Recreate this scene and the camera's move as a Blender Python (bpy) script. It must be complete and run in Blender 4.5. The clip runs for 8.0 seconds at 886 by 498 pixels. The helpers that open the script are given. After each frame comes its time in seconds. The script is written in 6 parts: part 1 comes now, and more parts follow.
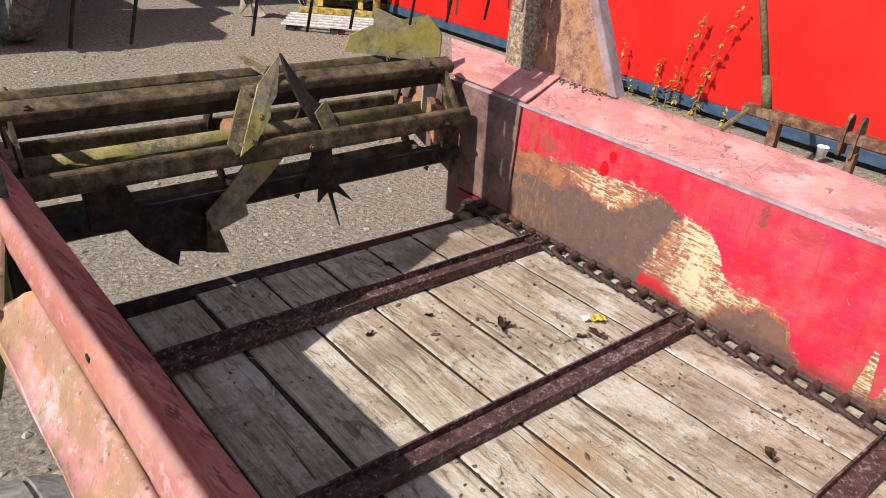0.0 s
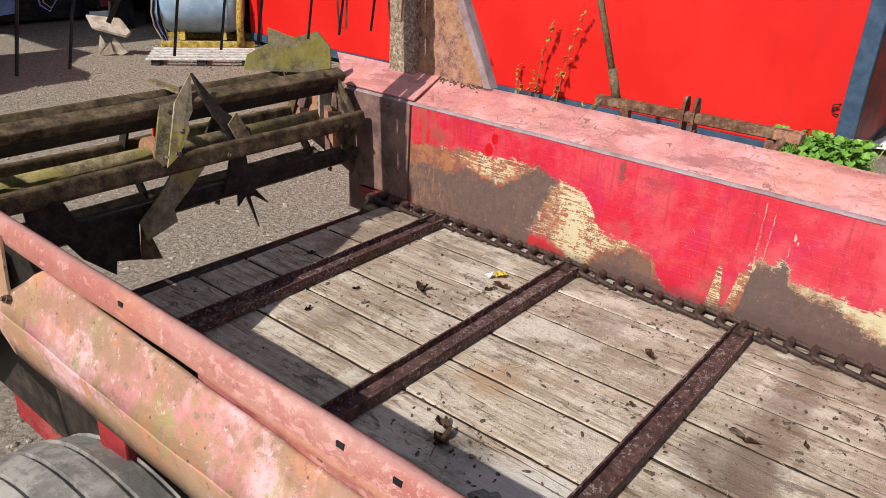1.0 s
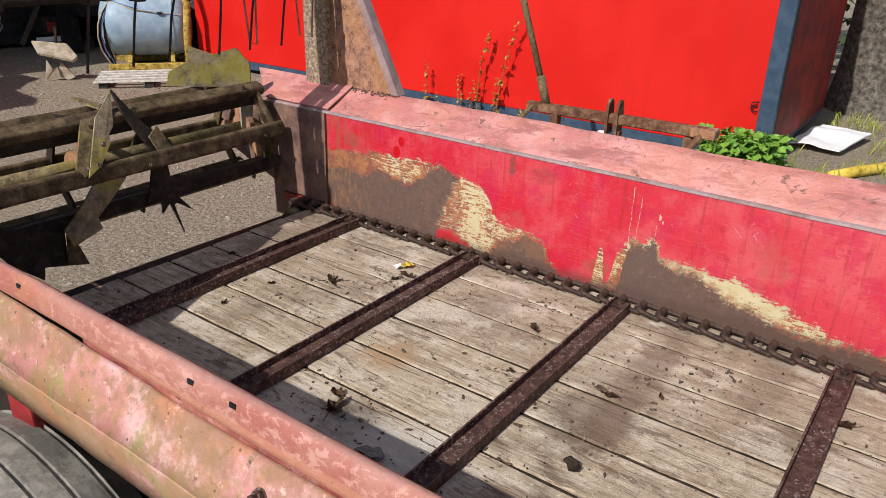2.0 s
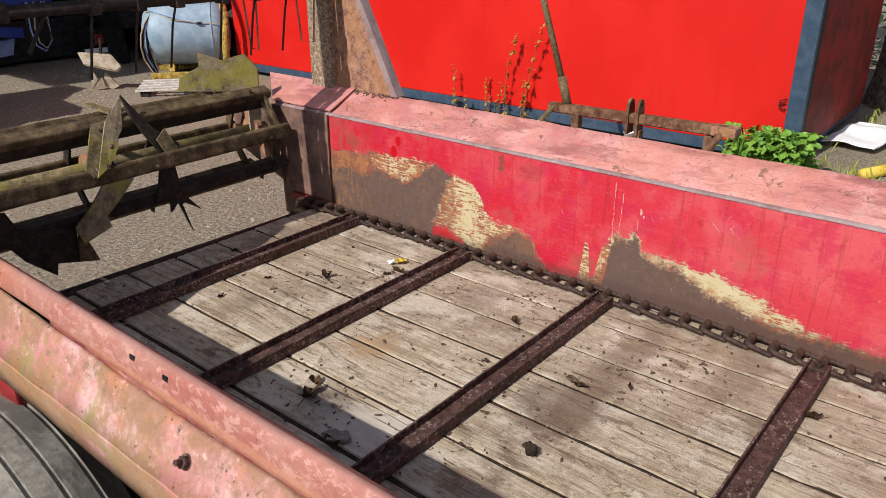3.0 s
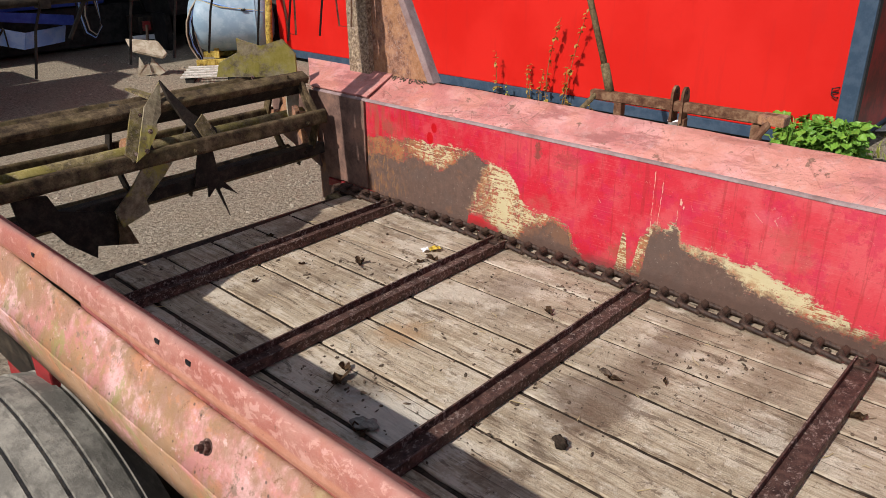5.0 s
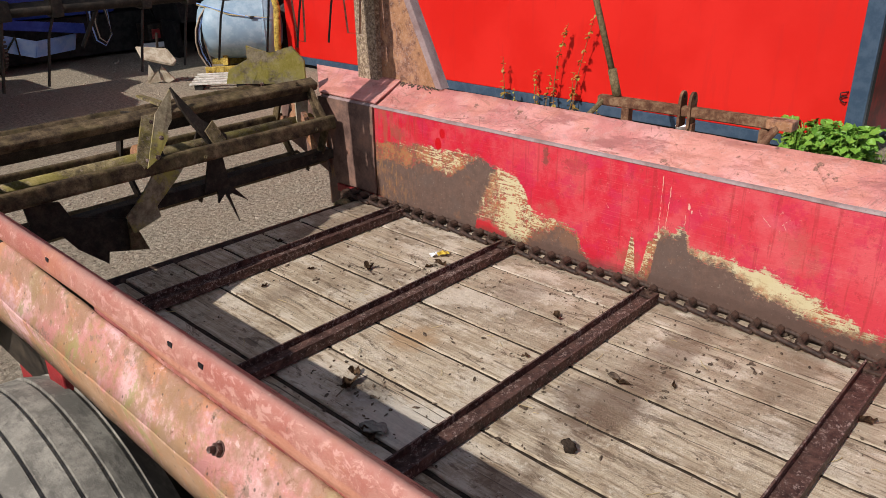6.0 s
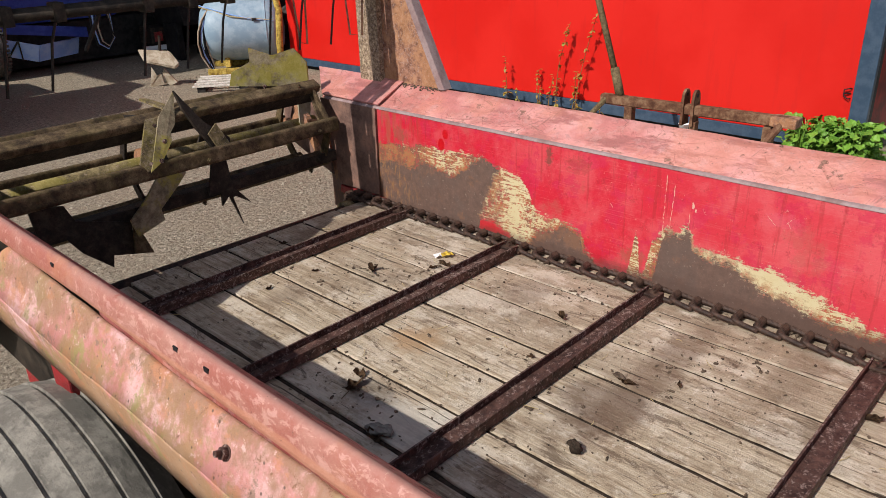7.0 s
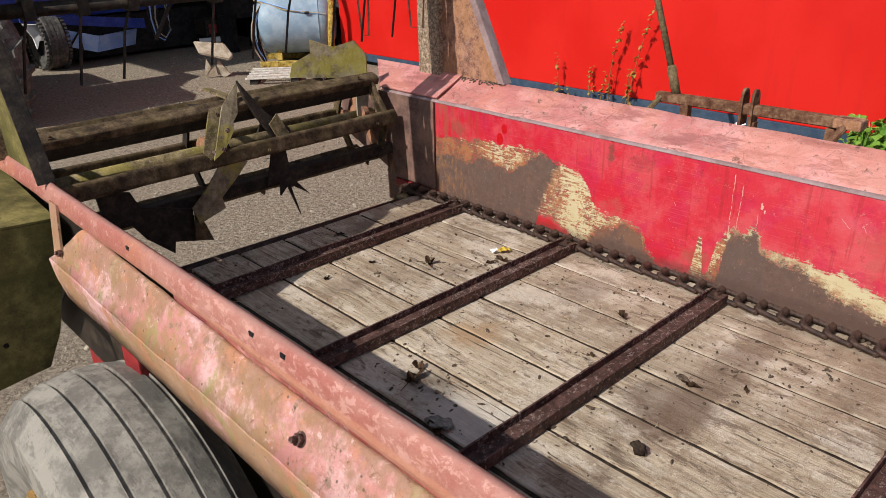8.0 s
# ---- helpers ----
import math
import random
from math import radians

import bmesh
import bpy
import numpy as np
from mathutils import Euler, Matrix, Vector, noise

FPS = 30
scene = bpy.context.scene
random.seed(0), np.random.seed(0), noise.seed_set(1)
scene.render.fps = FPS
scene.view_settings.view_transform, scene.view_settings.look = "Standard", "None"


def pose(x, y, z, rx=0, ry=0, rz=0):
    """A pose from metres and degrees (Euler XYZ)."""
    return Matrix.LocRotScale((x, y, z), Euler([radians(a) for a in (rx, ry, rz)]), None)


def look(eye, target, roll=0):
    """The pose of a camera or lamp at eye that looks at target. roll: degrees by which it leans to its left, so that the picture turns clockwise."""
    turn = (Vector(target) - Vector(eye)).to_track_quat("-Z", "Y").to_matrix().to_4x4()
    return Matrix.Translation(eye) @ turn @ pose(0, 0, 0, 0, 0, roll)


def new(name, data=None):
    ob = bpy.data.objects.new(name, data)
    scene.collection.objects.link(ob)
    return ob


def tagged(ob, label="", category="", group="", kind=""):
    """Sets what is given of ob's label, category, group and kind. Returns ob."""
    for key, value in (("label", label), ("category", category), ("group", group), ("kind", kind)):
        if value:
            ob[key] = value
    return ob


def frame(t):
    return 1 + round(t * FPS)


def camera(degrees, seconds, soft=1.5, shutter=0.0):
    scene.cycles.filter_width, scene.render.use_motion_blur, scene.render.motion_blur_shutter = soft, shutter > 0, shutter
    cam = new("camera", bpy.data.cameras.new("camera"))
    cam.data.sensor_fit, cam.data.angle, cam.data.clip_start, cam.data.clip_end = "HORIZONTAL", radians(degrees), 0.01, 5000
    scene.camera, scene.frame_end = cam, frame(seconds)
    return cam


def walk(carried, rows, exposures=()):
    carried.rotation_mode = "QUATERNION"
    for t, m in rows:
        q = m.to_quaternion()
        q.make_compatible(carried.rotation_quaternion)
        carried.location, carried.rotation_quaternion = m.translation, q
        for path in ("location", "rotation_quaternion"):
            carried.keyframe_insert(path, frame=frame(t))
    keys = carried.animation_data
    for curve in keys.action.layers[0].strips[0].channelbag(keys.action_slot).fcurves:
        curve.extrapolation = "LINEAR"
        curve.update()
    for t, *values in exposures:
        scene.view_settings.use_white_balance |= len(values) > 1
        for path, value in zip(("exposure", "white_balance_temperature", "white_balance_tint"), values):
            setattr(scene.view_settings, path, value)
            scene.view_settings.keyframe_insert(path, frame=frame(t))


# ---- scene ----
cam = camera(61.4, 8.0, soft=0.7)
PATH = [
    (0, (-1.726, -1.226, 1.831), (-0.534, 0.096, 0.92), 5.4),
    (0.5, (-1.858, -1.329, 1.816), (-0.588, -0.043, 0.96), 3.1),
    (1, (-2.022, -1.394, 1.838), (-0.594, -0.273, 0.998), 2.9),
    (1.5, (-2.075, -1.522, 1.859), (-0.575, -0.478, 1.048), 1.9),
    (3, (-2.001, -1.876, 1.865), (-0.586, -0.707, 1.071), -0.3),
    (3.5, (-1.99, -1.876, 1.863), (-0.617, -0.662, 1.062), -0.9),
    (4, (-1.977, -1.877, 1.858), (-0.632, -0.637, 1.049), -1.3),
    (4.5, (-1.967, -1.876, 1.854), (-0.63, -0.639, 1.028), -0.9),
    (6, (-1.978, -1.882, 1.856), (-0.653, -0.62, 1.048), -1.2),
    (6.5, (-1.983, -1.885, 1.857), (-0.663, -0.615, 1.054), -1.6),
    (7, (-1.977, -1.88, 1.859), (-0.659, -0.611, 1.051), -1.8),
    (7.5, (-1.978, -1.873, 1.859), (-0.671, -0.589, 1.056), -1.9),
    (8, (-2.011, -1.834, 1.85), (-0.773, -0.491, 1.036), -1.6),
]
walk(cam, [(t, look(eye, target, roll)) for t, eye, target, roll in PATH], exposures=[(0, 0.30, 6150, 10), (0.5, 0.22, 6150, 10), (1.0, 0.08, 6200, 10), (1.5, -0.05, 6300, 10), (3.0, -0.11, 6430, 10), (4.7, -0.13, 6500, 10), (8.0, -0.15, 6500, 10)])

# ---- world, sun ----
SUN_EL, SUN_TO = 42.5, (1.0, -0.05)          # the sun stands over -x and shines along +x
world = bpy.data.worlds.new("sky")
scene.world = world
world.use_nodes = True
wn = world.node_tree
sky = wn.nodes.new("ShaderNodeTexSky")
sky.sky_type = "NISHITA"
sky.sun_disc = False
sky.sun_elevation = radians(SUN_EL)
sky.sun_rotation = radians(270)
haze = wn.nodes.new("ShaderNodeHueSaturation")
haze.inputs["Saturation"].default_value = 0.65
wn.links.new(sky.outputs[0], haze.inputs["Color"])
wn.links.new(haze.outputs[0], wn.nodes["Background"].inputs[0])
wn.nodes["Background"].inputs[1].default_value = 0.117
sun_dir = Vector((SUN_TO[0], SUN_TO[1], -math.tan(radians(SUN_EL)) * math.hypot(*SUN_TO)))
sun = new("sun", bpy.data.lights.new("sun", "SUN"))
sun.data.energy = 5.0
sun.data.angle = radians(0.5)
sun.data.color = (1.0, 0.95, 0.87)
sun.matrix_world = look((-20, 0, 20), Vector((-20, 0, 20)) + sun_dir)
scene.view_settings.exposure = 0.0


# ---- node helpers ----
class Mat:
    """A short way to write node materials."""

    def __init__(self, name, rough=0.6, metal=0.0):
        self.m = bpy.data.materials.new(name)
        self.m.use_nodes = True
        self.t = self.m.node_tree
        self.b = self.t.nodes["Principled BSDF"]
        self.b.inputs["Roughness"].default_value = rough
        self.b.inputs["Metallic"].default_value = metal
        self.co = self.t.nodes.new("ShaderNodeTexCoord").outputs["Object"]

    def put(self, sock, v):
        if isinstance(v, (int, float)):
            sock.default_value = v
        elif isinstance(v, (tuple, list)):
            sock.default_value = (*v, 1.0) if len(v) == 3 and len(sock.default_value) == 4 else v
        else:
            self.t.links.new(v, sock)

    def math(self, op, a, b=0.0, c=0.0):
        n = self.t.nodes.new("ShaderNodeMath")
        n.operation = op
        for k, v in enumerate((a, b, c)):
            self.put(n.inputs[k], v)
        return n.outputs[0]

    def axis(self, k):
        n = self.t.nodes.new("ShaderNodeSeparateXYZ")
        self.t.links.new(self.co, n.inputs[0])
        return n.outputs[k]

    def scaled(self, sx, sy, sz, shift=None):
        n = self.t.nodes.new("ShaderNodeMapping")
        self.t.links.new(self.co, n.inputs[0])
        n.inputs["Scale"].default_value = (sx, sy, sz)
        if shift is not None:
            c = self.t.nodes.new("ShaderNodeCombineXYZ")
            for k in range(3):
                self.t.links.new(shift, c.inputs[k])
            self.t.links.new(c.outputs[0], n.inputs["Location"])
        return n.outputs[0]

    def noise(self, scale, detail=4.0, rough=0.55, vec=None, distort=0.0):
        n = self.t.nodes.new("ShaderNodeTexNoise")
        self.t.links.new(vec or self.co, n.inputs["Vector"])
        n.inputs["Scale"].default_value = scale
        n.inputs["Detail"].default_value = detail
        n.inputs["Roughness"].default_value = rough
        n.inputs["Distortion"].default_value = distort
        if detail < 5:
            return n.outputs[0]
        return self.math("MULTIPLY_ADD", n.outputs[0], 1.6, -0.3)

    def voronoi(self, scale, feature="F1", vec=None, out=0):
        n = self.t.nodes.new("ShaderNodeTexVoronoi")
        n.feature = feature
        self.t.links.new(vec or self.co, n.inputs["Vector"])
        n.inputs["Scale"].default_value = scale
        return n.outputs[out]

    def ramp(self, v, stops, smooth=False):
        n = self.t.nodes.new("ShaderNodeValToRGB")
        e = n.color_ramp.elements
        if smooth:
            n.color_ramp.interpolation = "EASE"
        while len(e) < len(stops):
            e.new(0.5)
        for k, (p, c) in enumerate(sorted(stops, key=lambda q: q[0])):
            e[k].position = p
            e[k].color = (c, c, c, 1) if isinstance(c, (int, float)) else (*c, 1)
        self.put(n.inputs[0], v)
        return n.outputs[0]

    def step(self, v, a, b):
        """0 below a, 1 above b."""
        n = self.t.nodes.new("ShaderNodeMapRange")
        n.interpolation_type = "SMOOTHSTEP"
        self.put(n.inputs[0], v)
        n.inputs[1].default_value, n.inputs[2].default_value = a, b
        return n.outputs[0]

    def mix(self, f, a, b, mode="MIX"):
        n = self.t.nodes.new("ShaderNodeMix")
        n.data_type = "RGBA"
        n.blend_type = mode
        self.put(n.inputs[0], f)
        self.put(n.inputs[6], a)
        self.put(n.inputs[7], b)
        return n.outputs[2]

    def rand(self):
        return self.t.nodes.new("ShaderNodeObjectInfo").outputs["Random"]

    def island(self):
        return self.t.nodes.new("ShaderNodeNewGeometry").outputs["Random Per Island"]

    def bump(self, h, dist=0.003, strength=0.6):
        n = self.t.nodes.new("ShaderNodeBump")
        n.inputs["Distance"].default_value = dist
        n.inputs["Strength"].default_value = strength
        self.put(n.inputs["Height"], h)
        self.t.links.new(n.outputs[0], self.b.inputs["Normal"])

    def done(self, colour, rough=None):
        self.put(self.b.inputs["Base Color"], colour)
        if rough is not None:
            self.put(self.b.inputs["Roughness"], rough)
        return self.m


def spots(m, scale, size, vec=None):
    """Small round freckles: 1 in a freckle."""
    return m.step(m.voronoi(scale, vec=vec), size, size * 0.6)

# ---- materials ----
def wall_paint():
    """Red paint of the side wall, rubbed through to cream primer and brown steel along the foot."""
    m = Mat("worn_red_wall_paint", 0.42)
    y, z = m.axis(1), m.axis(2)
    z = m.math("ADD", z, m.math("MULTIPLY_ADD", y, 0.023, 0.014))
    y = m.math("DIVIDE", m.math("ADD", y, 0.011), 0.9617)
    u = m.math("DIVIDE", m.math("ADD", y, 2.4), 3.0)
    streak = m.noise(1.0, 8, 0.72, m.scaled(60, 16, 150))
    grit = m.noise(70, 8, 0.8)
    rag = m.math("MULTIPLY", m.math("SUBTRACT", m.noise(14, 8, 0.72), 0.5), 0.060)
    rag = m.math("ADD", rag, m.math("MULTIPLY", m.math("SUBTRACT", streak, 0.5), 0.045))
    zz = m.math("ADD", z, m.math("ADD", rag, m.math("MULTIPLY", m.math("SUBTRACT", grit, 0.5), 0.045)))
    top = [(0.50, 0.94), (0.30, 0.96), (0.07, 0.974), (-0.16, 0.974), (-0.27, 0.956), (-0.364, 0.931), (-0.413, 0.866), (-0.425, 0.826), (-0.51, 0.807), (-0.594, 0.806), (-0.636, 0.79), (-0.653, 0.73), (-0.71, 0.684),
           (-0.825, 0.675), (-0.834, 0.835), (-0.850, 0.83), (-0.862, 0.70), (-0.885, 0.70), (-0.893, 0.80), (-0.920, 0.845), (-0.943, 0.878), (-0.987, 0.868), (-1.016, 0.887), (-1.048, 0.843), (-1.081, 0.837), (-1.168, 0.830), (-1.30, 0.820), (-1.45, 0.765), (-1.60, 0.715), (-2.3, 0.70)]
    low = [(0.50, 0.86), (0.316, 0.886), (0.21, 0.88), (0.11, 0.91), (0.05, 0.886), (-0.04, 0.884), (-0.135, 0.95), (-0.20, 0.965), (-0.27, 0.965), (-0.30, 0.66), (-0.40, 0.67), (-0.448, 0.744), (-0.571, 0.790), (-0.629, 0.783), (-0.641, 0.729), (-0.71, 0.68),
           (-0.915, 0.68), (-0.931, 0.808), (-0.943, 0.866), (-0.962, 0.855), (-1.00, 0.855), (-1.016, 0.883), (-1.042, 0.834), (-1.083, 0.812), (-1.17, 0.800), (-1.223, 0.779), (-1.259, 0.754), (-1.337, 0.742), (-1.45, 0.70), (-2.3, 0.69)]
    spot_red = [(0.50, 0.60), (-0.15, 0.60), (-0.168, 0.742), (-0.234, 0.738), (-0.289, 0.715), (-0.342, 0.689), (-0.408, 0.66), (-0.43, 0.60), (-2.3, 0.60)]
    k = lambda rows: [((a + 2.4) / 3.0, b - 0.6) for a, b in rows]
    under = lambda rows, soft: m.step(m.math("SUBTRACT", m.math("ADD", m.ramp(u, k(rows)), 0.6), zz), -soft, soft)
    worn, bare, tongue = under(top, 0.006), under(low, 0.010), under(spot_red, 0.006)
    # the first rust field ends in a ragged, leaning edge
    edge1 = m.math("ADD", m.ramp(m.math("MULTIPLY", m.math("SUBTRACT", z, 0.6), 2.0), [(0.14, 0.232), (0.316, 0.221), (0.49, 0.187), (0.686, 0.141), (0.78, 0.150)]), -0.40)
    bare_left = m.step(m.math("SUBTRACT", m.math("ADD", y, rag), edge1), -0.010, 0.014)
    later = m.step(y, -0.30, -0.34)
    bare = m.math("MULTIPLY", bare, m.math("MAXIMUM", bare_left, later))
    keep = m.math("SUBTRACT", 1.0, tongue)
    worn, bare = m.math("MULTIPLY", worn, keep), m.math("MULTIPLY", bare, keep)
    right = m.step(y, -0.55, -1.6)
    fade = m.math("ADD", m.math("MULTIPLY", m.step(m.noise(4.2, 7, 0.68), 0.40, 0.66), 0.65), m.math("MULTIPLY", right, 0.42))
    red = m.mix(fade, (0.57, 0.014, 0.036), (0.63, 0.088, 0.105))
    red = m.mix(m.math("MULTIPLY", m.step(m.noise(9, 7, 0.72), 0.52, 0.64), 0.55), red, (0.53, 0.016, 0.070))
    red = m.mix(m.math("MULTIPLY", m.step(m.noise(24, 8, 0.78), 0.58, 0.74), 0.5), red, (0.36, 0.020, 0.030))
    red = m.mix(m.math("MULTIPLY", m.step(m.noise(5, 7, 0.72), 0.60, 0.76), 0.45), red, (0.42, 0.10, 0.080))
    fine = m.step(m.noise(1.0, 5, 0.65, m.scaled(90, 6, 300)), 0.62, 0.68)
    red = m.mix(m.math("MULTIPLY", fine, 0.14), red, (0.60, 0.25, 0.22))
    vert = m.step(m.noise(1.0, 5, 0.65, m.scaled(90, 46, 2.6)), 0.60, 0.72)
    red = m.mix(m.math("MULTIPLY", vert, 0.32), red, (0.27, 0.020, 0.018))
    red = m.mix(m.math("MULTIPLY", m.step(grit, 0.66, 0.72), 0.55), red, (0.20, 0.05, 0.03))
    red = m.mix(m.math("MULTIPLY", m.step(m.noise(40, 7, 0.8), 0.70, 0.74), 0.5), red, (0.62, 0.30, 0.26))
    # brown stains on the paint: orange streaks near the rear, soft blots under the fold
    rear = m.math("MULTIPLY", m.step(y, 0.05, 0.34), m.step(m.noise(1.0, 6, 0.7, m.scaled(40, 34, 5)), 0.42, 0.62))
    red = m.mix(m.math("MULTIPLY", rear, 0.6), red, (0.33, 0.095, 0.055))
    for cy, cz, ry, rz, col, amt in ((0.264, 1.003, 0.035, 0.030, (0.24, 0.085, 0.055), 0.55), (-0.49, 1.028, 0.016, 0.034, (0.17, 0.06, 0.045), 0.75), (-0.61, 1.017, 0.05, 0.03, (0.28, 0.05, 0.04), 0.4), (-0.84, 0.75, 0.05, 0.03, (0.30, 0.10, 0.06), 0.5),
                                     (-1.026, 0.962, 0.004, 0.010, (0.66, 0.50, 0.38), 0.75), (-1.036, 0.948, 0.003, 0.006, (0.66, 0.50, 0.38), 0.75), (-1.29, 0.975, 0.05, 0.022, (0.62, 0.10, 0.14), 0.45)):
        d = m.math("ADD", m.math("POWER", m.math("DIVIDE", m.math("SUBTRACT", y, cy), ry), 2.0), m.math("POWER", m.math("DIVIDE", m.math("SUBTRACT", z, cz), rz), 2.0))
        d = m.math("ADD", d, m.math("MULTIPLY", m.math("SUBTRACT", m.noise(60, 6, 0.8), 0.5), 5.0))
        red = m.mix(m.math("MULTIPLY", m.step(d, 1.2, 0.5), amt), red, col)
    # two upright scratches through to primer, a starred dent
    wig = m.math("MULTIPLY", m.math("SUBTRACT", m.noise(30, 4, 0.6), 0.5), 0.012)
    for cy, half, z0, z1, slope in ((-0.933, 0.0017, 0.86, 1.045, 0.0), (-0.955, 0.0015, 0.87, 1.018, 0.05), (-1.018, 0.0012, 0.87, 0.94, 0.0), (-1.30, 0.0012, 0.965, 0.995, 0.9), (-1.275, 0.0012, 0.955, 0.985, -1.1), (-1.315, 0.0012, 0.955, 0.975, -0.6), (-0.75, 0.0010, 0.90, 0.93, -0.7)):
        d = m.math("ABSOLUTE", m.math("SUBTRACT", m.math("ADD", m.math("ADD", y, wig), m.math("MULTIPLY", m.math("SUBTRACT", z, z0), slope)), cy))
        line = m.math("MULTIPLY", m.step(d, half, half * 0.4), m.math("MULTIPLY", m.step(z, z0, z0 + 0.004), m.step(z, z1, z1 - 0.01)))
        line = m.math("MULTIPLY", line, m.step(m.noise(70, 4, 0.7), 0.40, 0.54))
        red = m.mix(m.math("MULTIPLY", line, 0.85), red, (0.62, 0.46, 0.34))
    # primer, thick towards the front, thin and stained towards the rear
    dens = m.ramp(u, [((a + 2.4) / 3.0, b) for a, b in ((0.5, 0.36), (0.22, 0.40), (0.05, 0.49), (-0.22, 0.49), (-0.34, 0.535), (-0.42, 0.51), (-0.56, 0.45), (-0.72, 0.44), (-0.84, 0.49), (-0.92, 0.47), (-1.0, 0.57), (-1.25, 0.60), (-1.6, 0.48))])
    speck = m.math("ADD", m.math("MULTIPLY", streak, 0.45), m.math("ADD", m.math("MULTIPLY", grit, 0.30), m.math("MULTIPLY", m.noise(16, 7, 0.75), 0.25)))
    primer = m.mix(m.noise(11, 5, 0.7), (0.62, 0.555, 0.36), (0.55, 0.45, 0.25))
    stain = m.mix(m.step(m.noise(18, 7, 0.75), 0.40, 0.60), (0.34, 0.150, 0.060), (0.20, 0.085, 0.050))
    stain = m.mix(m.math("MULTIPLY", m.step(grit, 0.52, 0.60), 0.45), stain, red)
    cream = m.mix(m.step(m.math("SUBTRACT", dens, speck), -0.012, 0.018), stain, primer)
    fringe = m.math("MULTIPLY", under([(a, b + 0.022) for a, b in low], 0.016), m.step(m.noise(22, 7, 0.75), 0.38, 0.56))
    cream = m.mix(m.math("MULTIPLY", fringe, 0.75), cream, stain)
    rust = m.mix(m.noise(34, 8, 0.75), (0.072, 0.044, 0.036), (0.185, 0.108, 0.082))
    rust = m.mix(m.math("MULTIPLY", m.step(m.noise(3.5, 6, 0.7), 0.45, 0.62), 0.5), rust, (0.115, 0.078, 0.066))
    near_edge = m.math("MULTIPLY", m.step(y, -0.34, -0.42), m.step(y, -0.80, -0.74))
    near_edge = m.math("MAXIMUM", near_edge, m.math("MULTIPLY", m.step(y, 0.12, 0.36), 0.7))
    orange = m.math("ADD", m.noise(9, 7, 0.72), m.math("MULTIPLY", near_edge, 0.16))
    rust = m.mix(m.math("MULTIPLY", m.step(orange, 0.56, 0.76), 0.60), rust, (0.235, 0.110, 0.060))
    flick = m.math("MULTIPLY", m.step(y, 0.10, 0.32), m.step(m.noise(1.0, 6, 0.75, m.scaled(60, 60, 14)), 0.55, 0.61))
    rust = m.mix(m.math("MULTIPLY", flick, 0.32), rust, (0.50, 0.22, 0.05))
    rust = m.mix(m.math("MULTIPLY", m.step(grit, 0.66, 0.70), 0.5), rust, (0.36, 0.29, 0.24))
    c = m.mix(bare, m.mix(worn, red, cream), rust)
    c = m.mix(tongue, c, m.mix(m.noise(16, 6, 0.7), (0.50, 0.006, 0.012), (0.55, 0.05, 0.06)))
    # two drips of fresh red paint
    drip = 0.0
    for cy, cz, r in ((0.005, 1.037, 0.015), (0.028, 0.995, 0.019)):
        d = m.math("ADD", m.math("POWER", m.math("SUBTRACT", y, cy), 2.0), m.math("POWER", m.math("MULTIPLY", m.math("SUBTRACT", z, cz), 0.75), 2.0))
        d = m.math("ADD", m.math("SQRT", d), m.math("MULTIPLY", rag, 0.10))
        drip = m.math("MAXIMUM", drip, m.step(d, r, r - 0.003))
    c = m.mix(drip, c, (0.52, 0.002, 0.008))
    foot = m.step(m.math("ADD", z, m.math("MULTIPLY", rag, 0.6)), 0.728, 0.695)
    c = m.mix(m.math("MULTIPLY", foot, 0.55), c, (0.085, 0.045, 0.034))
    m.bump(m.math("SUBTRACT", m.noise(90, 5, 0.7), m.math("ADD", worn, bare)), 0.0015, 0.6)
    return m.done(c, m.math("ADD", 0.42, m.math("MULTIPLY", worn, 0.33)))


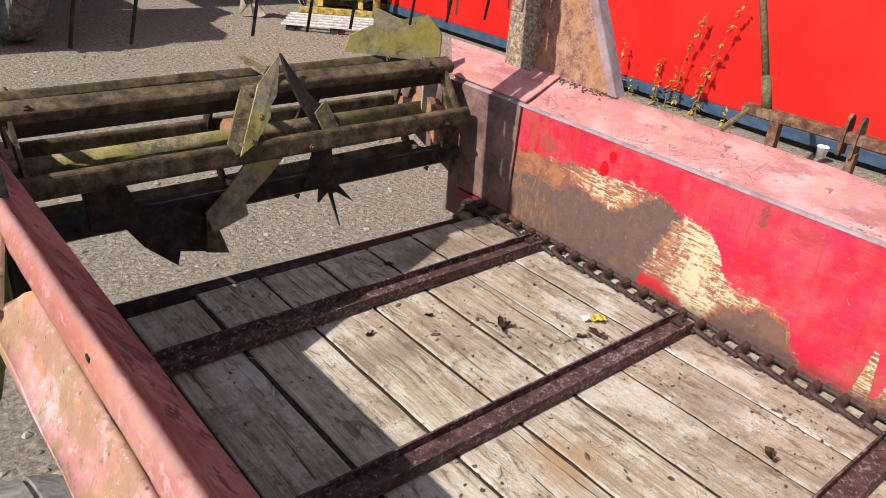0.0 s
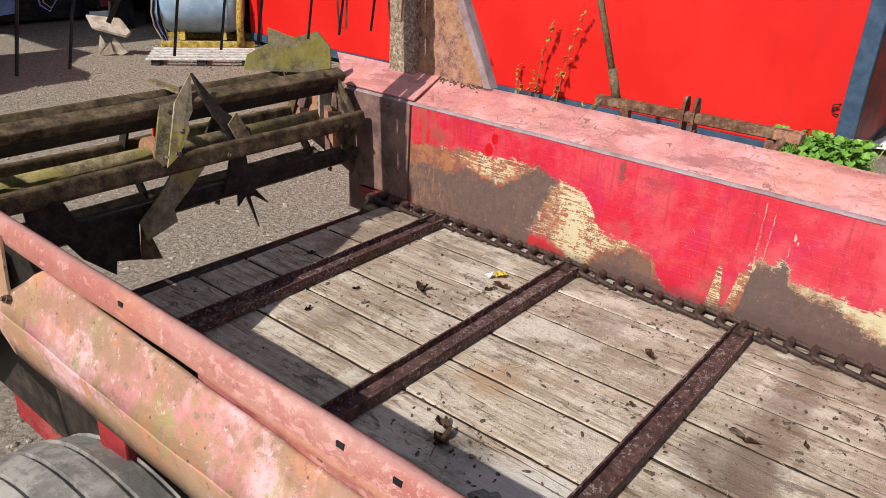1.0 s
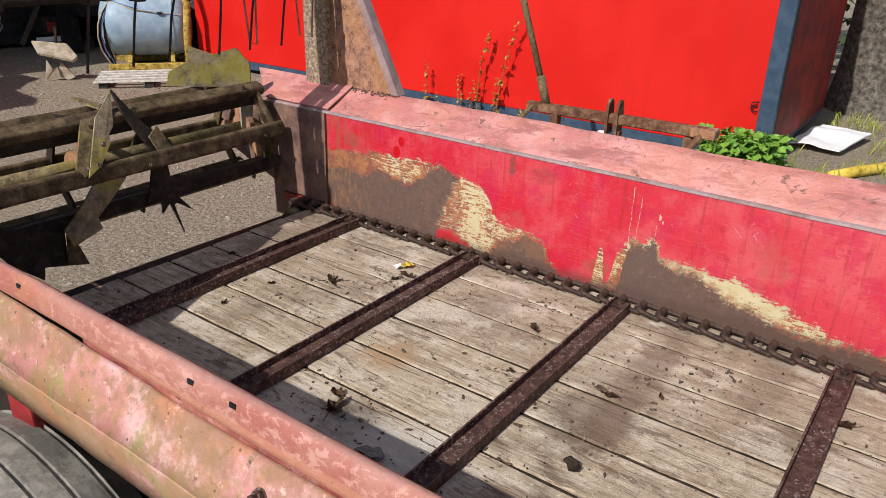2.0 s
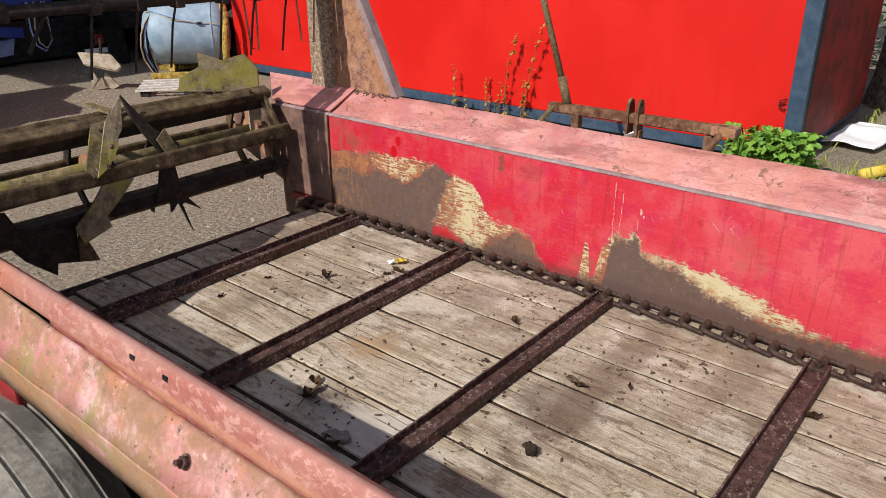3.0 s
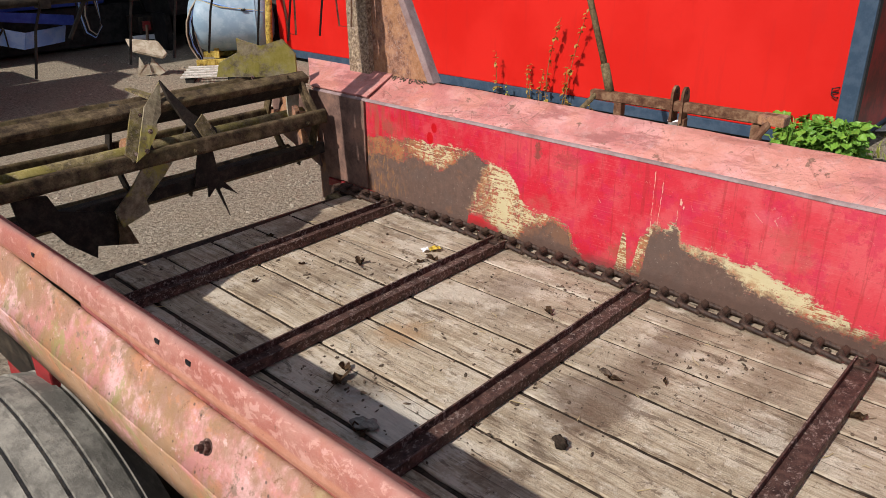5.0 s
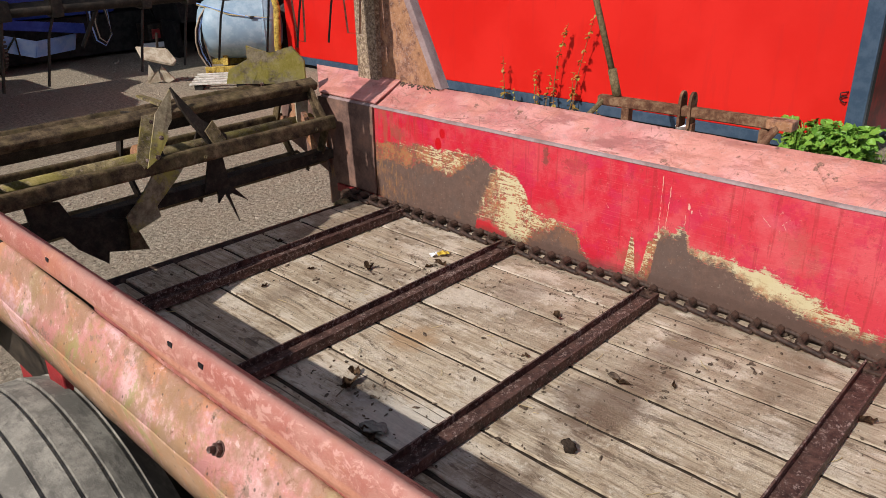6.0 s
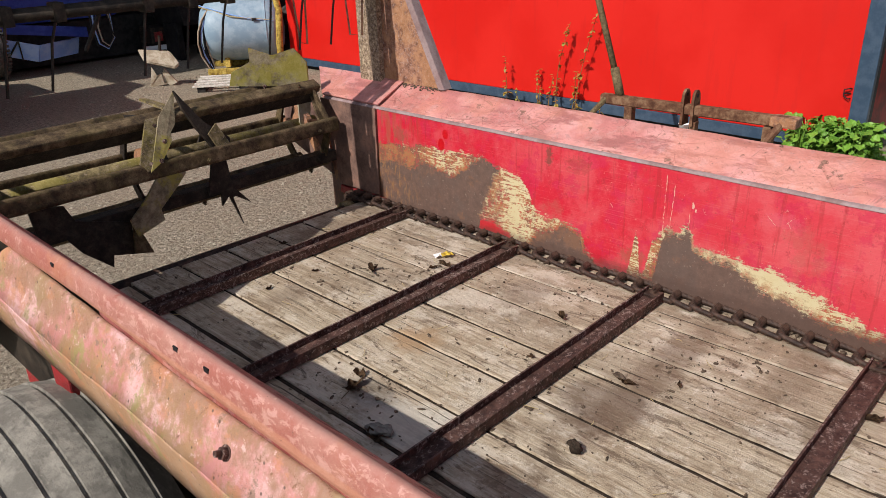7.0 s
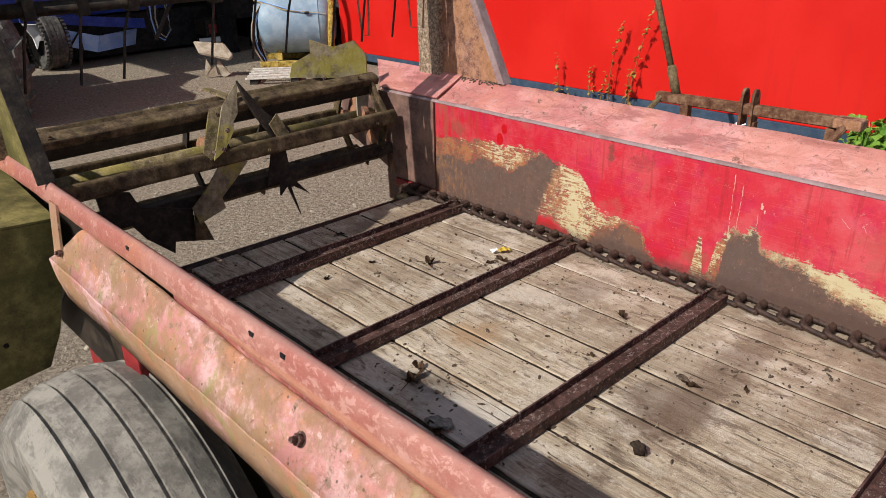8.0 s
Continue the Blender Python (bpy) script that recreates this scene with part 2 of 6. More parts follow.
def faded_paint(name, base, pale, chip, under, rough=0.55, along=(18, 4, 18), chips=0.60, moss=0.0, scratch=0.5, stain=0.0):
    """Sun-bleached red paint with scratches, chips and grime."""
    m = Mat(name, rough)
    c = m.mix(m.step(m.noise(5.5, 6, 0.65), 0.36, 0.66), base, pale)
    c = m.mix(m.step(m.noise(1.0, 6, 0.7, m.scaled(*along)), 0.50, 0.66), c, [v * 0.72 for v in base])
    if scratch:
        for k, deg in enumerate((38, -52, 72, 12, -20)):
            n = m.t.nodes.new("ShaderNodeMapping")
            m.t.links.new(m.co, n.inputs[0])
            n.vector_type = "TEXTURE"
            n.inputs["Rotation"].default_value = (0, 0, radians(deg))
            n.inputs["Location"].default_value = (0.7 * k, 1.3 * k, 0)
            n.inputs["Scale"].default_value = (1 / 110, 1 / 7.5, 1 / 20)
            line = m.step(m.noise(1.0, 3, 0.5, n.outputs[0], 0.9), 0.645, 0.685)
            c = m.mix(m.math("MULTIPLY", m.math("MULTIPLY", line, m.step(m.noise(4.6, 3, 0.5), 0.40, 0.56)), scratch), c, (0.20, 0.035, 0.03) if k % 2 else (0.17, 0.085, 0.06))
        c = m.mix(m.math("MULTIPLY", m.step(m.noise(34, 6, 0.8), 0.60, 0.66), scratch * 0.6), c, [v * 0.5 for v in base])
    if stain:
        c = m.mix(m.math("MULTIPLY", m.step(m.noise(4.2, 8, 0.75), 0.50, 0.60), stain), c, (0.36, 0.19, 0.14))
        c = m.mix(m.math("MULTIPLY", m.step(m.noise(2.6, 5, 0.65), 0.46, 0.60), stain * 2.2), c, (0.60, 0.235, 0.165))
        c = m.mix(m.math("MULTIPLY", m.step(m.noise(11, 8, 0.8), 0.64, 0.72), stain), c, (0.50, 0.22, 0.14))
        c = m.mix(m.math("MULTIPLY", m.step(m.noise(17, 8, 0.8), 0.57, 0.63), stain), c, (0.72, 0.46, 0.45))
    hole = m.step(m.math("ADD", m.noise(22, 7, 0.72), m.math("MULTIPLY", m.math("SUBTRACT", m.noise(3.0, 3, 0.5), 0.5), 0.35)), chips, chips + 0.05)
    c = m.mix(hole, c, m.mix(m.noise(60, 5, 0.7), chip, under))
    c = m.mix(m.math("MULTIPLY", spots(m, 62, 0.13), 0.6), c, [v * 0.9 for v in under])
    c = m.mix(m.math("MULTIPLY", spots(m, 23, 0.07), 0.6), c, [v * 0.6 for v in under])
    if moss:
        c = m.mix(m.math("MULTIPLY", m.step(m.noise(6, 7, 0.75), 0.46, 0.60), moss), c, (0.34, 0.24, 0.085))
        c = m.mix(m.math("MULTIPLY", m.step(m.noise(13, 7, 0.8), 0.56, 0.64), moss * 0.7), c, (0.24, 0.21, 0.12))
        c = m.mix(m.math("MULTIPLY", m.step(m.noise(3.5, 4, 0.6), 0.56, 0.66), 0.55), c, (0.70, 0.36, 0.40))
    wrinkle = m.math("MULTIPLY", m.noise(1.0, 3, 0.55, m.scaled(38, 19, 38), 0.7), m.math("MULTIPLY", m.step(m.noise(3.3, 4, 0.6), 0.40, 0.62), 2.2 if stain else 0.0))
    m.bump(m.math("ADD", wrinkle, m.math("SUBTRACT", m.noise(55, 6, 0.7), m.math("MULTIPLY", hole, 0.8))), 0.0035, 0.85)
    return m.done(c, m.math("ADD", rough, m.math("MULTIPLY", hole, 0.25)))


def lip_paint():
    """Rolled rim: crest rubbed to grey-pink, scraped pale marks along the outer curve, an orange lower edge."""
    m = Mat("chipped_rim_paint", 0.5)
    y = m.axis(1)
    x = m.math("ADD", m.math("SUBTRACT", m.axis(0), 0.012), m.math("MULTIPLY", m.math("SUBTRACT", m.noise(7, 6, 0.7), 0.5), 0.010))
    c = m.mix(m.step(m.noise(5, 7, 0.7), 0.36, 0.66), (0.37, 0.125, 0.098), (0.44, 0.205, 0.165))
    crest = m.step(x, -1.557, -1.545)
    c = m.mix(m.math("MULTIPLY", crest, 0.85), c, m.mix(m.noise(24, 7, 0.75), (0.25, 0.120, 0.100), (0.40, 0.230, 0.195)))
    c = m.mix(m.math("MULTIPLY", m.step(m.noise(3.4, 6, 0.7), 0.52, 0.70), 0.45), c, (0.50, 0.215, 0.12))
    # Inner slope, turned from the sun: its shade is painted in as darker red.
    inner = m.step(x, -1.546, -1.538)
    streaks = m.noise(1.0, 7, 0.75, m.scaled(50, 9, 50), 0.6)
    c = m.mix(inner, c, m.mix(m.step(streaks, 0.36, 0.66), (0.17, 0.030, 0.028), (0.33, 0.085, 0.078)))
    band = m.math("MULTIPLY", m.step(x, -1.551, -1.556), m.step(x, -1.5695, -1.565))
    where = m.math("ADD", m.math("MULTIPLY", m.step(m.math("ABSOLUTE", m.math("ADD", y, 1.0)), 0.55, 0.15), 0.10), m.noise(1.0, 7, 0.75, m.scaled(70, 42, 70), 0.5))
    c = m.mix(m.math("MULTIPLY", m.math("MULTIPLY", band, m.step(where, 0.585, 0.70)), 0.6), c, m.mix(m.noise(25, 5, 0.7), (0.64, 0.345, 0.33), (0.62, 0.36, 0.28)))
    low = m.math("MULTIPLY", m.step(m.math("ADD", m.axis(2), m.math("MULTIPLY", m.noise(20, 6, 0.7), 0.008)), 1.146, 1.140), 0.7)
    c = m.mix(low, c, (0.52, 0.235, 0.15))
    c = m.mix(m.math("MULTIPLY", m.step(m.noise(26, 8, 0.8), 0.68, 0.74), 0.7), c, (0.30, 0.085, 0.06))
    c = m.mix(m.math("MULTIPLY", m.step(m.noise(48, 7, 0.8), 0.70, 0.75), 0.6), c, (0.60, 0.38, 0.30))
    c = m.mix(m.math("MULTIPLY", m.step(m.noise(60, 7, 0.8), 0.72, 0.77), 0.9), c, (0.13, 0.055, 0.04))
    c = m.mix(m.step(m.axis(2), 1.116, 1.113), c, (0.34, 0.03, 0.03))
    m.bump(m.math("ADD", m.noise(16, 5, 0.6), m.noise(55, 6, 0.75)), 0.0025, 0.7)
    return m.done(c)


def guard_paint(name, ochre):
    """Bleached pink sheet with lichen-coloured blotches, grime streaks and pin-point rust."""
    m = Mat(name, 0.65)
    c = m.mix(m.step(m.noise(5, 7, 0.7), 0.36, 0.62), (0.51, 0.215, 0.200), (0.66, 0.395, 0.385))
    c = m.mix(m.math("MULTIPLY", m.step(m.noise(14, 8, 0.75), 0.50, 0.62), 0.55), c, (0.46, 0.185, 0.14))
    edge = m.math("MULTIPLY", m.step(m.math("ADD", m.axis(2), m.math("MULTIPLY", m.noise(9, 7, 0.75), 0.06)), 1.100, 1.000), 0.10)
    a = m.math("ADD", m.math("ADD", m.noise(4.5, 8, 0.74), ochre), edge)
    c = m.mix(m.math("MULTIPLY", m.step(a, 0.49, 0.60), 0.82), c, m.mix(m.noise(19, 7, 0.75), (0.43, 0.25, 0.105), (0.29, 0.185, 0.095)))
    b = m.math("ADD", m.noise(1.0, 8, 0.75, m.scaled(6.7, 7.7, 6.1)), ochre * 0.5)
    c = m.mix(m.math("MULTIPLY", m.step(b, 0.59, 0.66), 0.65), c, (0.31, 0.28, 0.095))
    c = m.mix(m.math("MULTIPLY", m.step(m.noise(1.0, 8, 0.78, m.scaled(12.5, 9.4, 11.3)), 0.63, 0.68), 0.7), c, (0.20, 0.145, 0.10))
    seam = m.math("MULTIPLY", m.step(m.math("ADD", m.axis(2), m.math("MULTIPLY", m.math("SUBTRACT", m.noise(16, 7, 0.75), 0.5), 0.07)), 1.050, 1.086), m.step(m.noise(6.5, 6, 0.7), 0.36, 0.54))
    c = m.mix(m.math("MULTIPLY", seam, 0.80), c, m.mix(m.noise(30, 6, 0.75), (0.24, 0.13, 0.075), (0.36, 0.20, 0.105)))
    c = m.mix(m.math("MULTIPLY", m.step(m.noise(1.0, 7, 0.75, m.scaled(15, 8, 9)), 0.55, 0.66), 0.6), c, (0.50, 0.215, 0.105))
    run = m.noise(1.0, 7, 0.7, m.scaled(50, 30, 5))
    c = m.mix(m.math("MULTIPLY", m.step(run, 0.62, 0.74), 0.35), c, (0.33, 0.17, 0.09))
    c = m.mix(m.math("MULTIPLY", m.step(m.noise(30, 8, 0.82), 0.62, 0.70), 0.7), c, (0.72, 0.48, 0.46))
    c = m.mix(m.math("MULTIPLY", m.step(m.noise(52, 8, 0.8), 0.65, 0.70), 0.85), c, (0.22, 0.10, 0.06))
    c = m.mix(m.math("MULTIPLY", spots(m, 40, 0.12), 0.85), c, (0.10, 0.06, 0.045))
    m.bump(m.math("ADD", m.noise(8, 5, 0.6), m.noise(60, 7, 0.8)), 0.003, 0.6)
    return m.done(c)


def rusty(name, dark, mid, light, rough=0.75, scale=24, moss=None, moss_amount=0.5, metal=0.0, flecks=0.0):
    m = Mat(name, rough, metal)
    m.b.inputs["Specular IOR Level"].default_value = 0.22
    n = m.noise(scale, 8, 0.75)
    c = m.ramp(n, [(0.30, dark), (0.50, mid), (0.72, light)])
    c = m.mix(m.math("MULTIPLY", spots(m, 85, 0.2), 0.6), c, dark)
    if flecks:
        c = m.mix(m.math("MULTIPLY", m.step(m.math("ADD", m.noise(85, 7, 0.8), m.math("MULTIPLY", m.noise(5, 3, 0.5), 0.25)), 0.70, 0.76), flecks), c, (0.40, 0.31, 0.28))
    if moss:
        c = m.mix(m.math("MULTIPLY", m.step(m.noise(6.5, 6, 0.7), 0.44, 0.62), moss_amount), c, moss)
    m.bump(m.noise(scale * 3, 6, 0.7), 0.002, 0.8)
    return m.done(c, m.math("ADD", rough - 0.12, m.math("MULTIPLY", n, 0.25)))


def plank_wood():
    """Grey-brown weathered softwood, grain along y, with dirt, stains and worn fibres."""
    m = Mat("weathered_plank_wood", 0.85)
    r = m.rand()
    shift = m.math("MULTIPLY", r, 37.0)
    x, y = m.axis(0), m.axis(1)
    fibre = m.noise(1.0, 6, 0.7, m.scaled(170, 9, 90, shift), 0.3)
    grain = m.noise(1.0, 6, 0.68, m.scaled(48, 2.6, 40, shift), 0.9)
    c = m.ramp(grain, [(0.28, (0.30, 0.224, 0.148)), (0.48, (0.475, 0.382, 0.274)), (0.70, (0.605, 0.510, 0.390))])
    c = m.mix(m.math("MULTIPLY", m.step(fibre, 0.50, 0.38), 0.42), c, (0.19, 0.132, 0.085))
    c = m.mix(m.math("MULTIPLY", m.step(fibre, 0.58, 0.70), 0.35), c, (0.62, 0.53, 0.43))
    tone = m.t.nodes.new("ShaderNodeTexWhiteNoise")
    tone.noise_dimensions = "1D"
    m.put(tone.inputs["W"], shift)
    c = m.mix(m.math("MULTIPLY", tone.outputs["Value"], 0.50), c, (0.30, 0.235, 0.175))
    dirt = m.step(m.noise(3.1, 7, 0.68), 0.50, 0.76)
    c = m.mix(m.math("MULTIPLY", dirt, 0.60), c, (0.16, 0.112, 0.075))
    c = m.mix(m.math("MULTIPLY", m.step(m.noise(12, 7, 0.78), 0.60, 0.74), 0.60), c, (0.14, 0.092, 0.060))
    c = m.mix(m.math("MULTIPLY", m.step(m.noise(1.0, 7, 0.72, m.scaled(9, 4, 9, shift)), 0.50, 0.68), 0.60), c, (0.66, 0.58, 0.485))
    c = m.mix(m.math("MULTIPLY", m.step(m.noise(60, 5, 0.8), 0.63, 0.70), 0.35), c, (0.12, 0.082, 0.058))
    c = m.mix(m.math("MULTIPLY", m.math("MULTIPLY", spots(m, 48, 0.14), m.step(m.noise(5, 3, 0.5), 0.46, 0.58)), 0.80), c, (0.07, 0.048, 0.036))
    c = m.mix(m.math("MULTIPLY", m.step(m.noise(7, 9, 0.80), 0.52, 0.66), 0.36), c, (0.26, 0.170, 0.100))
    smear = m.noise(1.0, 8, 0.78, m.scaled(26, 7, 26, shift), 0.8)
    c = m.mix(m.math("MULTIPLY", m.step(smear, 0.59, 0.67), 0.72), c, (0.115, 0.072, 0.046))
    c = m.mix(m.math("MULTIPLY", m.step(m.noise(28, 8, 0.82), 0.65, 0.70), 0.75), c, (0.085, 0.055, 0.036))
    c = m.mix(m.math("MULTIPLY", m.step(m.noise(36, 8, 0.82), 0.63, 0.70), 0.55), c, (0.70, 0.62, 0.52))
    # marks: a rusty ring stain, dark brown streaks across the boards, a dark wet corner
    wob = m.math("MULTIPLY", m.math("SUBTRACT", m.noise(11, 6, 0.72), 0.5), 0.30)
    for cx, cy, rx, ry, col, amt in ((-0.73, -0.56, 0.085, 0.075, (0.36, 0.22, 0.11), 0.75), (-0.42, -1.15, 0.36, 0.06, (0.15, 0.092, 0.058), 0.60),
                                     (-0.64, -1.12, 0.13, 0.11, (0.13, 0.08, 0.052), 0.60), (-0.80, -0.05, 0.10, 0.06, (0.18, 0.125, 0.085), 0.5),
                                     (-0.28, -0.62, 0.12, 0.06, (0.21, 0.155, 0.115), 0.5), (-0.20, -1.42, 0.20, 0.06, (0.15, 0.10, 0.06), 0.5),
                                     (-0.38, 0.30, 0.16, 0.06, (0.14, 0.09, 0.06), 0.5), (-0.98, -0.66, 0.05, 0.10, (0.075, 0.060, 0.048), 0.65), (-1.02, -0.82, 0.10, 0.16, (0.62, 0.58, 0.52), 0.55)):
        d = m.math("SQRT", m.math("ADD", m.math("POWER", m.math("DIVIDE", m.math("SUBTRACT", x, cx), rx), 2.0), m.math("POWER", m.math("DIVIDE", m.math("SUBTRACT", y, cy), ry), 2.0)))
        d = m.math("ADD", d, m.math("MULTIPLY", wob, 4.5))
        c = m.mix(m.math("MULTIPLY", m.step(d, 1.25, 0.55), amt), c, col)
    crack = m.step(m.noise(1.0, 3, 0.5, m.scaled(95, 2.6, 60, shift), 0.8), 0.345, 0.31)
    c = m.mix(m.math("MULTIPLY", crack, 0.85), c, (0.05, 0.035, 0.025))
    m.bump(m.math("ADD", m.math("MULTIPLY", fibre, 0.7), m.math("SUBTRACT", m.noise(70, 5, 0.75), m.math("MULTIPLY", crack, 1.5))), 0.0035, 0.7)
    return m.done(c)


def gravel_ground():
    """Trodden earth and grit with scattered paler chips."""
    m = Mat("gravel_yard", 0.95)
    m.b.inputs["Specular IOR Level"].default_value = 0.15
    c = m.mix(m.step(m.noise(30, 9, 0.82), 0.34, 0.66), (0.175, 0.143, 0.106), (0.375, 0.322, 0.252))
    c = m.mix(m.math("MULTIPLY", m.step(m.noise(2.2, 8, 0.72), 0.42, 0.64), 0.45), c, (0.285, 0.230, 0.168))
    c = m.mix(m.math("MULTIPLY", m.step(m.noise(7, 8, 0.78), 0.54, 0.70), 0.45), c, (0.20, 0.158, 0.122))
    c = m.mix(m.math("MULTIPLY", spots(m, 26, 0.20), 0.55), c, (0.49, 0.43, 0.345))
    c = m.mix(m.math("MULTIPLY", spots(m, 64, 0.24), 0.5), c, (0.19, 0.148, 0.115))
    m.bump(m.math("ADD", m.math("MULTIPLY", m.noise(14, 9, 0.8), 1.0), m.math("MULTIPLY", m.math("SUBTRACT", 0.6, m.voronoi(30)), 0.7)), 0.016, 0.9)
    return m.done(c)


def container_paint():
    m = Mat("glossy_red_container_paint", 0.45)
    m.b.inputs["Specular IOR Level"].default_value = 0.3
    c = m.mix(m.step(m.noise(1.3, 4, 0.6), 0.40, 0.62), (0.57, 0.010, 0.006), (0.62, 0.015, 0.010))
    c = m.mix(m.math("MULTIPLY", m.step(m.noise(1.0, 5, 0.65, m.scaled(5, 9, 1.2)), 0.58, 0.72), 0.3), c, (0.50, 0.013, 0.011))
    c = m.mix(m.math("MULTIPLY", m.step(m.noise(6, 5, 0.7), 0.80, 0.90), 0.20), c, (0.82, 0.08, 0.06))
    m.bump(m.noise(2.0, 3, 0.5), 0.004, 0.25)
    return m.done(c)


def plain(name, a, b, rough=0.6, scale=12, metal=0.0, bump=0.001):
    m = Mat(name, rough, metal)
    m.b.inputs["Specular IOR Level"].default_value = 0.2
    c = m.mix(m.step(m.noise(scale, 8, 0.72), 0.35, 0.66), a, b)
    m.bump(m.noise(scale * 4, 5, 0.65), bump, 0.6)
    return m.done(c)


def tyre_rubber(name="dusty_tyre_rubber", a=(0.15, 0.138, 0.120), b=(0.29, 0.268, 0.232)):
    m = Mat(name, 0.85)
    c = m.mix(m.step(m.noise(9, 6, 0.7), 0.36, 0.66), a, b)
    c = m.mix(m.math("MULTIPLY", m.step(m.noise(1.0, 5, 0.7, m.scaled(60, 16, 16)), 0.55, 0.70), 0.5), c, [v * 0.55 for v in a])
    c = m.mix(m.math("MULTIPLY", m.step(m.noise(26, 8, 0.8), 0.62, 0.70), 0.45), c, (0.36, 0.325, 0.275))
    c = m.mix(m.math("MULTIPLY", m.step(m.noise(40, 8, 0.8), 0.66, 0.72), 0.6), c, [v * 0.6 for v in a])
    m.bump(m.noise(60, 6, 0.7), 0.002, 0.6)
    return m.done(c)


def leaf_green(name, a, b):
    m = Mat(name, 0.5)
    c = m.mix(m.island(), a, b)
    c = m.mix(m.math("MULTIPLY", m.noise(60, 3, 0.5), 0.4), c, [v * 1.6 for v in b])
    m.b.inputs["Subsurface Weight"].default_value = 0.0
    return m.done(c)


M_WALL = wall_paint()
M_FLANGE = faded_paint("bleached_red_flange_paint", (0.52, 0.185, 0.170), (0.65, 0.300, 0.280), (0.42, 0.22, 0.17), (0.20, 0.09, 0.06), 0.5, chips=0.725, scratch=0.60, stain=0.20)
M_LIP = lip_paint()
# Dull red with the inner wall's shade mixed into the colour; also the seam.
M_INNER = faded_paint("dull_red_shade_and_seam_paint", (0.27, 0.050, 0.048), (0.36, 0.105, 0.098), (0.20, 0.06, 0.05), (0.11, 0.035, 0.03), 0.55, (40, 6, 40), 0.60, 0.0, 0.5, 0.25)
M_GUARD = guard_paint("mossy_pink_guard_paint", 0.0)
M_SKIRT = guard_paint("ochre_stained_guard_paint", 0.0)
M_RED = faded_paint("old_red_chassis_paint", (0.30, 0.014, 0.018), (0.40, 0.06, 0.05), (0.16, 0.07, 0.05), (0.10, 0.05, 0.035), 0.55, chips=0.60)
M_EDGE = rusty("bare_grey_steel_edge", (0.21, 0.130, 0.125), (0.29, 0.205, 0.205), (0.36, 0.275, 0.275), 0.6, 9)
M_PLATE = rusty("brown_rusty_plate", (0.095, 0.055, 0.047), (0.18, 0.108, 0.088), (0.28, 0.155, 0.115), 0.7, 9)
M_POST = rusty("rusty_post_steel", (0.15, 0.070, 0.047), (0.30, 0.150, 0.100), (0.46, 0.26, 0.18), 0.75, 26, (0.42, 0.205, 0.085), 0.45, flecks=0.6)
M_ANGLE = rusty("pitted_post_angle", (0.10, 0.066, 0.044), (0.26, 0.185, 0.125), (0.58, 0.46, 0.33), 0.8, 70, flecks=0.6)
M_SLAT = rusty("dark_slat_steel", (0.030, 0.015, 0.013), (0.072, 0.037, 0.031), (0.14, 0.074, 0.060), 0.55, 30, flecks=0.65)
M_CHAIN = rusty("oily_chain_steel", (0.022, 0.014, 0.012), (0.050, 0.030, 0.024), (0.105, 0.062, 0.046), 0.5, 40)
M_ROTOR = rusty("muddy_beater_steel", (0.030, 0.019, 0.012), (0.090, 0.060, 0.034), (0.19, 0.135, 0.080), 0.8, 20, (0.13, 0.105, 0.030), 0.22)
M_MOSS = rusty("mossy_beater_steel", (0.062, 0.047, 0.026), (0.160, 0.122, 0.062), (0.30, 0.235, 0.125), 0.85, 20, (0.25, 0.215, 0.030), 0.42, flecks=0.35)
M_BLADE = rusty("worn_blade_steel", (0.20, 0.165, 0.125), (0.34, 0.295, 0.225), (0.46, 0.41, 0.33), 0.7, 10, (0.34, 0.32, 0.10), 0.25)
M_MOSSBLADE = rusty("olive_worn_blade_steel", (0.12, 0.092, 0.060), (0.25, 0.20, 0.13), (0.38, 0.32, 0.22), 0.75, 18, (0.36, 0.31, 0.030), 0.6)
M_REDRUST = rusty("orange_red_rusted_paint", (0.34, 0.03, 0.015), (0.52, 0.07, 0.03), (0.52, 0.26, 0.05), 0.75, 16)
# Dark steel; also paints the shaded undersides and links of the beater.
M_DARK = rusty("dark_greasy_and_shaded_steel", (0.012, 0.010, 0.009), (0.028, 0.021, 0.017), (0.065, 0.049, 0.036), 0.6, 20)
M_WOOD = plank_wood()
M_GROUND = gravel_ground()
M_CONT = container_paint()
M_BLUE = plain("slate_blue_steel_paint", (0.034, 0.060, 0.100), (0.055, 0.085, 0.130), 0.45, 9)
# Door red: grime plus the shade of the end face, both put into the colour.
M_DOOR = plain("grimy_shade_darkened_door_paint", (0.13, 0.008, 0.007), (0.30, 0.012, 0.010), 0.6, 3)
M_SEAL = plain("black_rubber_seal", (0.010, 0.010, 0.012), (0.022, 0.022, 0.025), 0.6)
M_TYRE = tyre_rubber()
M_TYRE_D = tyre_rubber("dark_tyre_rubber", (0.020, 0.020, 0.021), (0.055, 0.053, 0.050))
M_TYRE_G = tyre_rubber("grey_dusty_tread", (0.055, 0.053, 0.050), (0.12, 0.115, 0.105))
M_RIM = rusty("yellow_rusty_rim", (0.16, 0.08, 0.03), (0.36, 0.21, 0.07), (0.50, 0.34, 0.13), 0.7, 18)
M_OLIVE = rusty("faded_yellow_shield", (0.07, 0.058, 0.022), (0.15, 0.125, 0.045), (0.27, 0.225, 0.08), 0.75, 9, (0.09, 0.085, 0.025), 0.5)
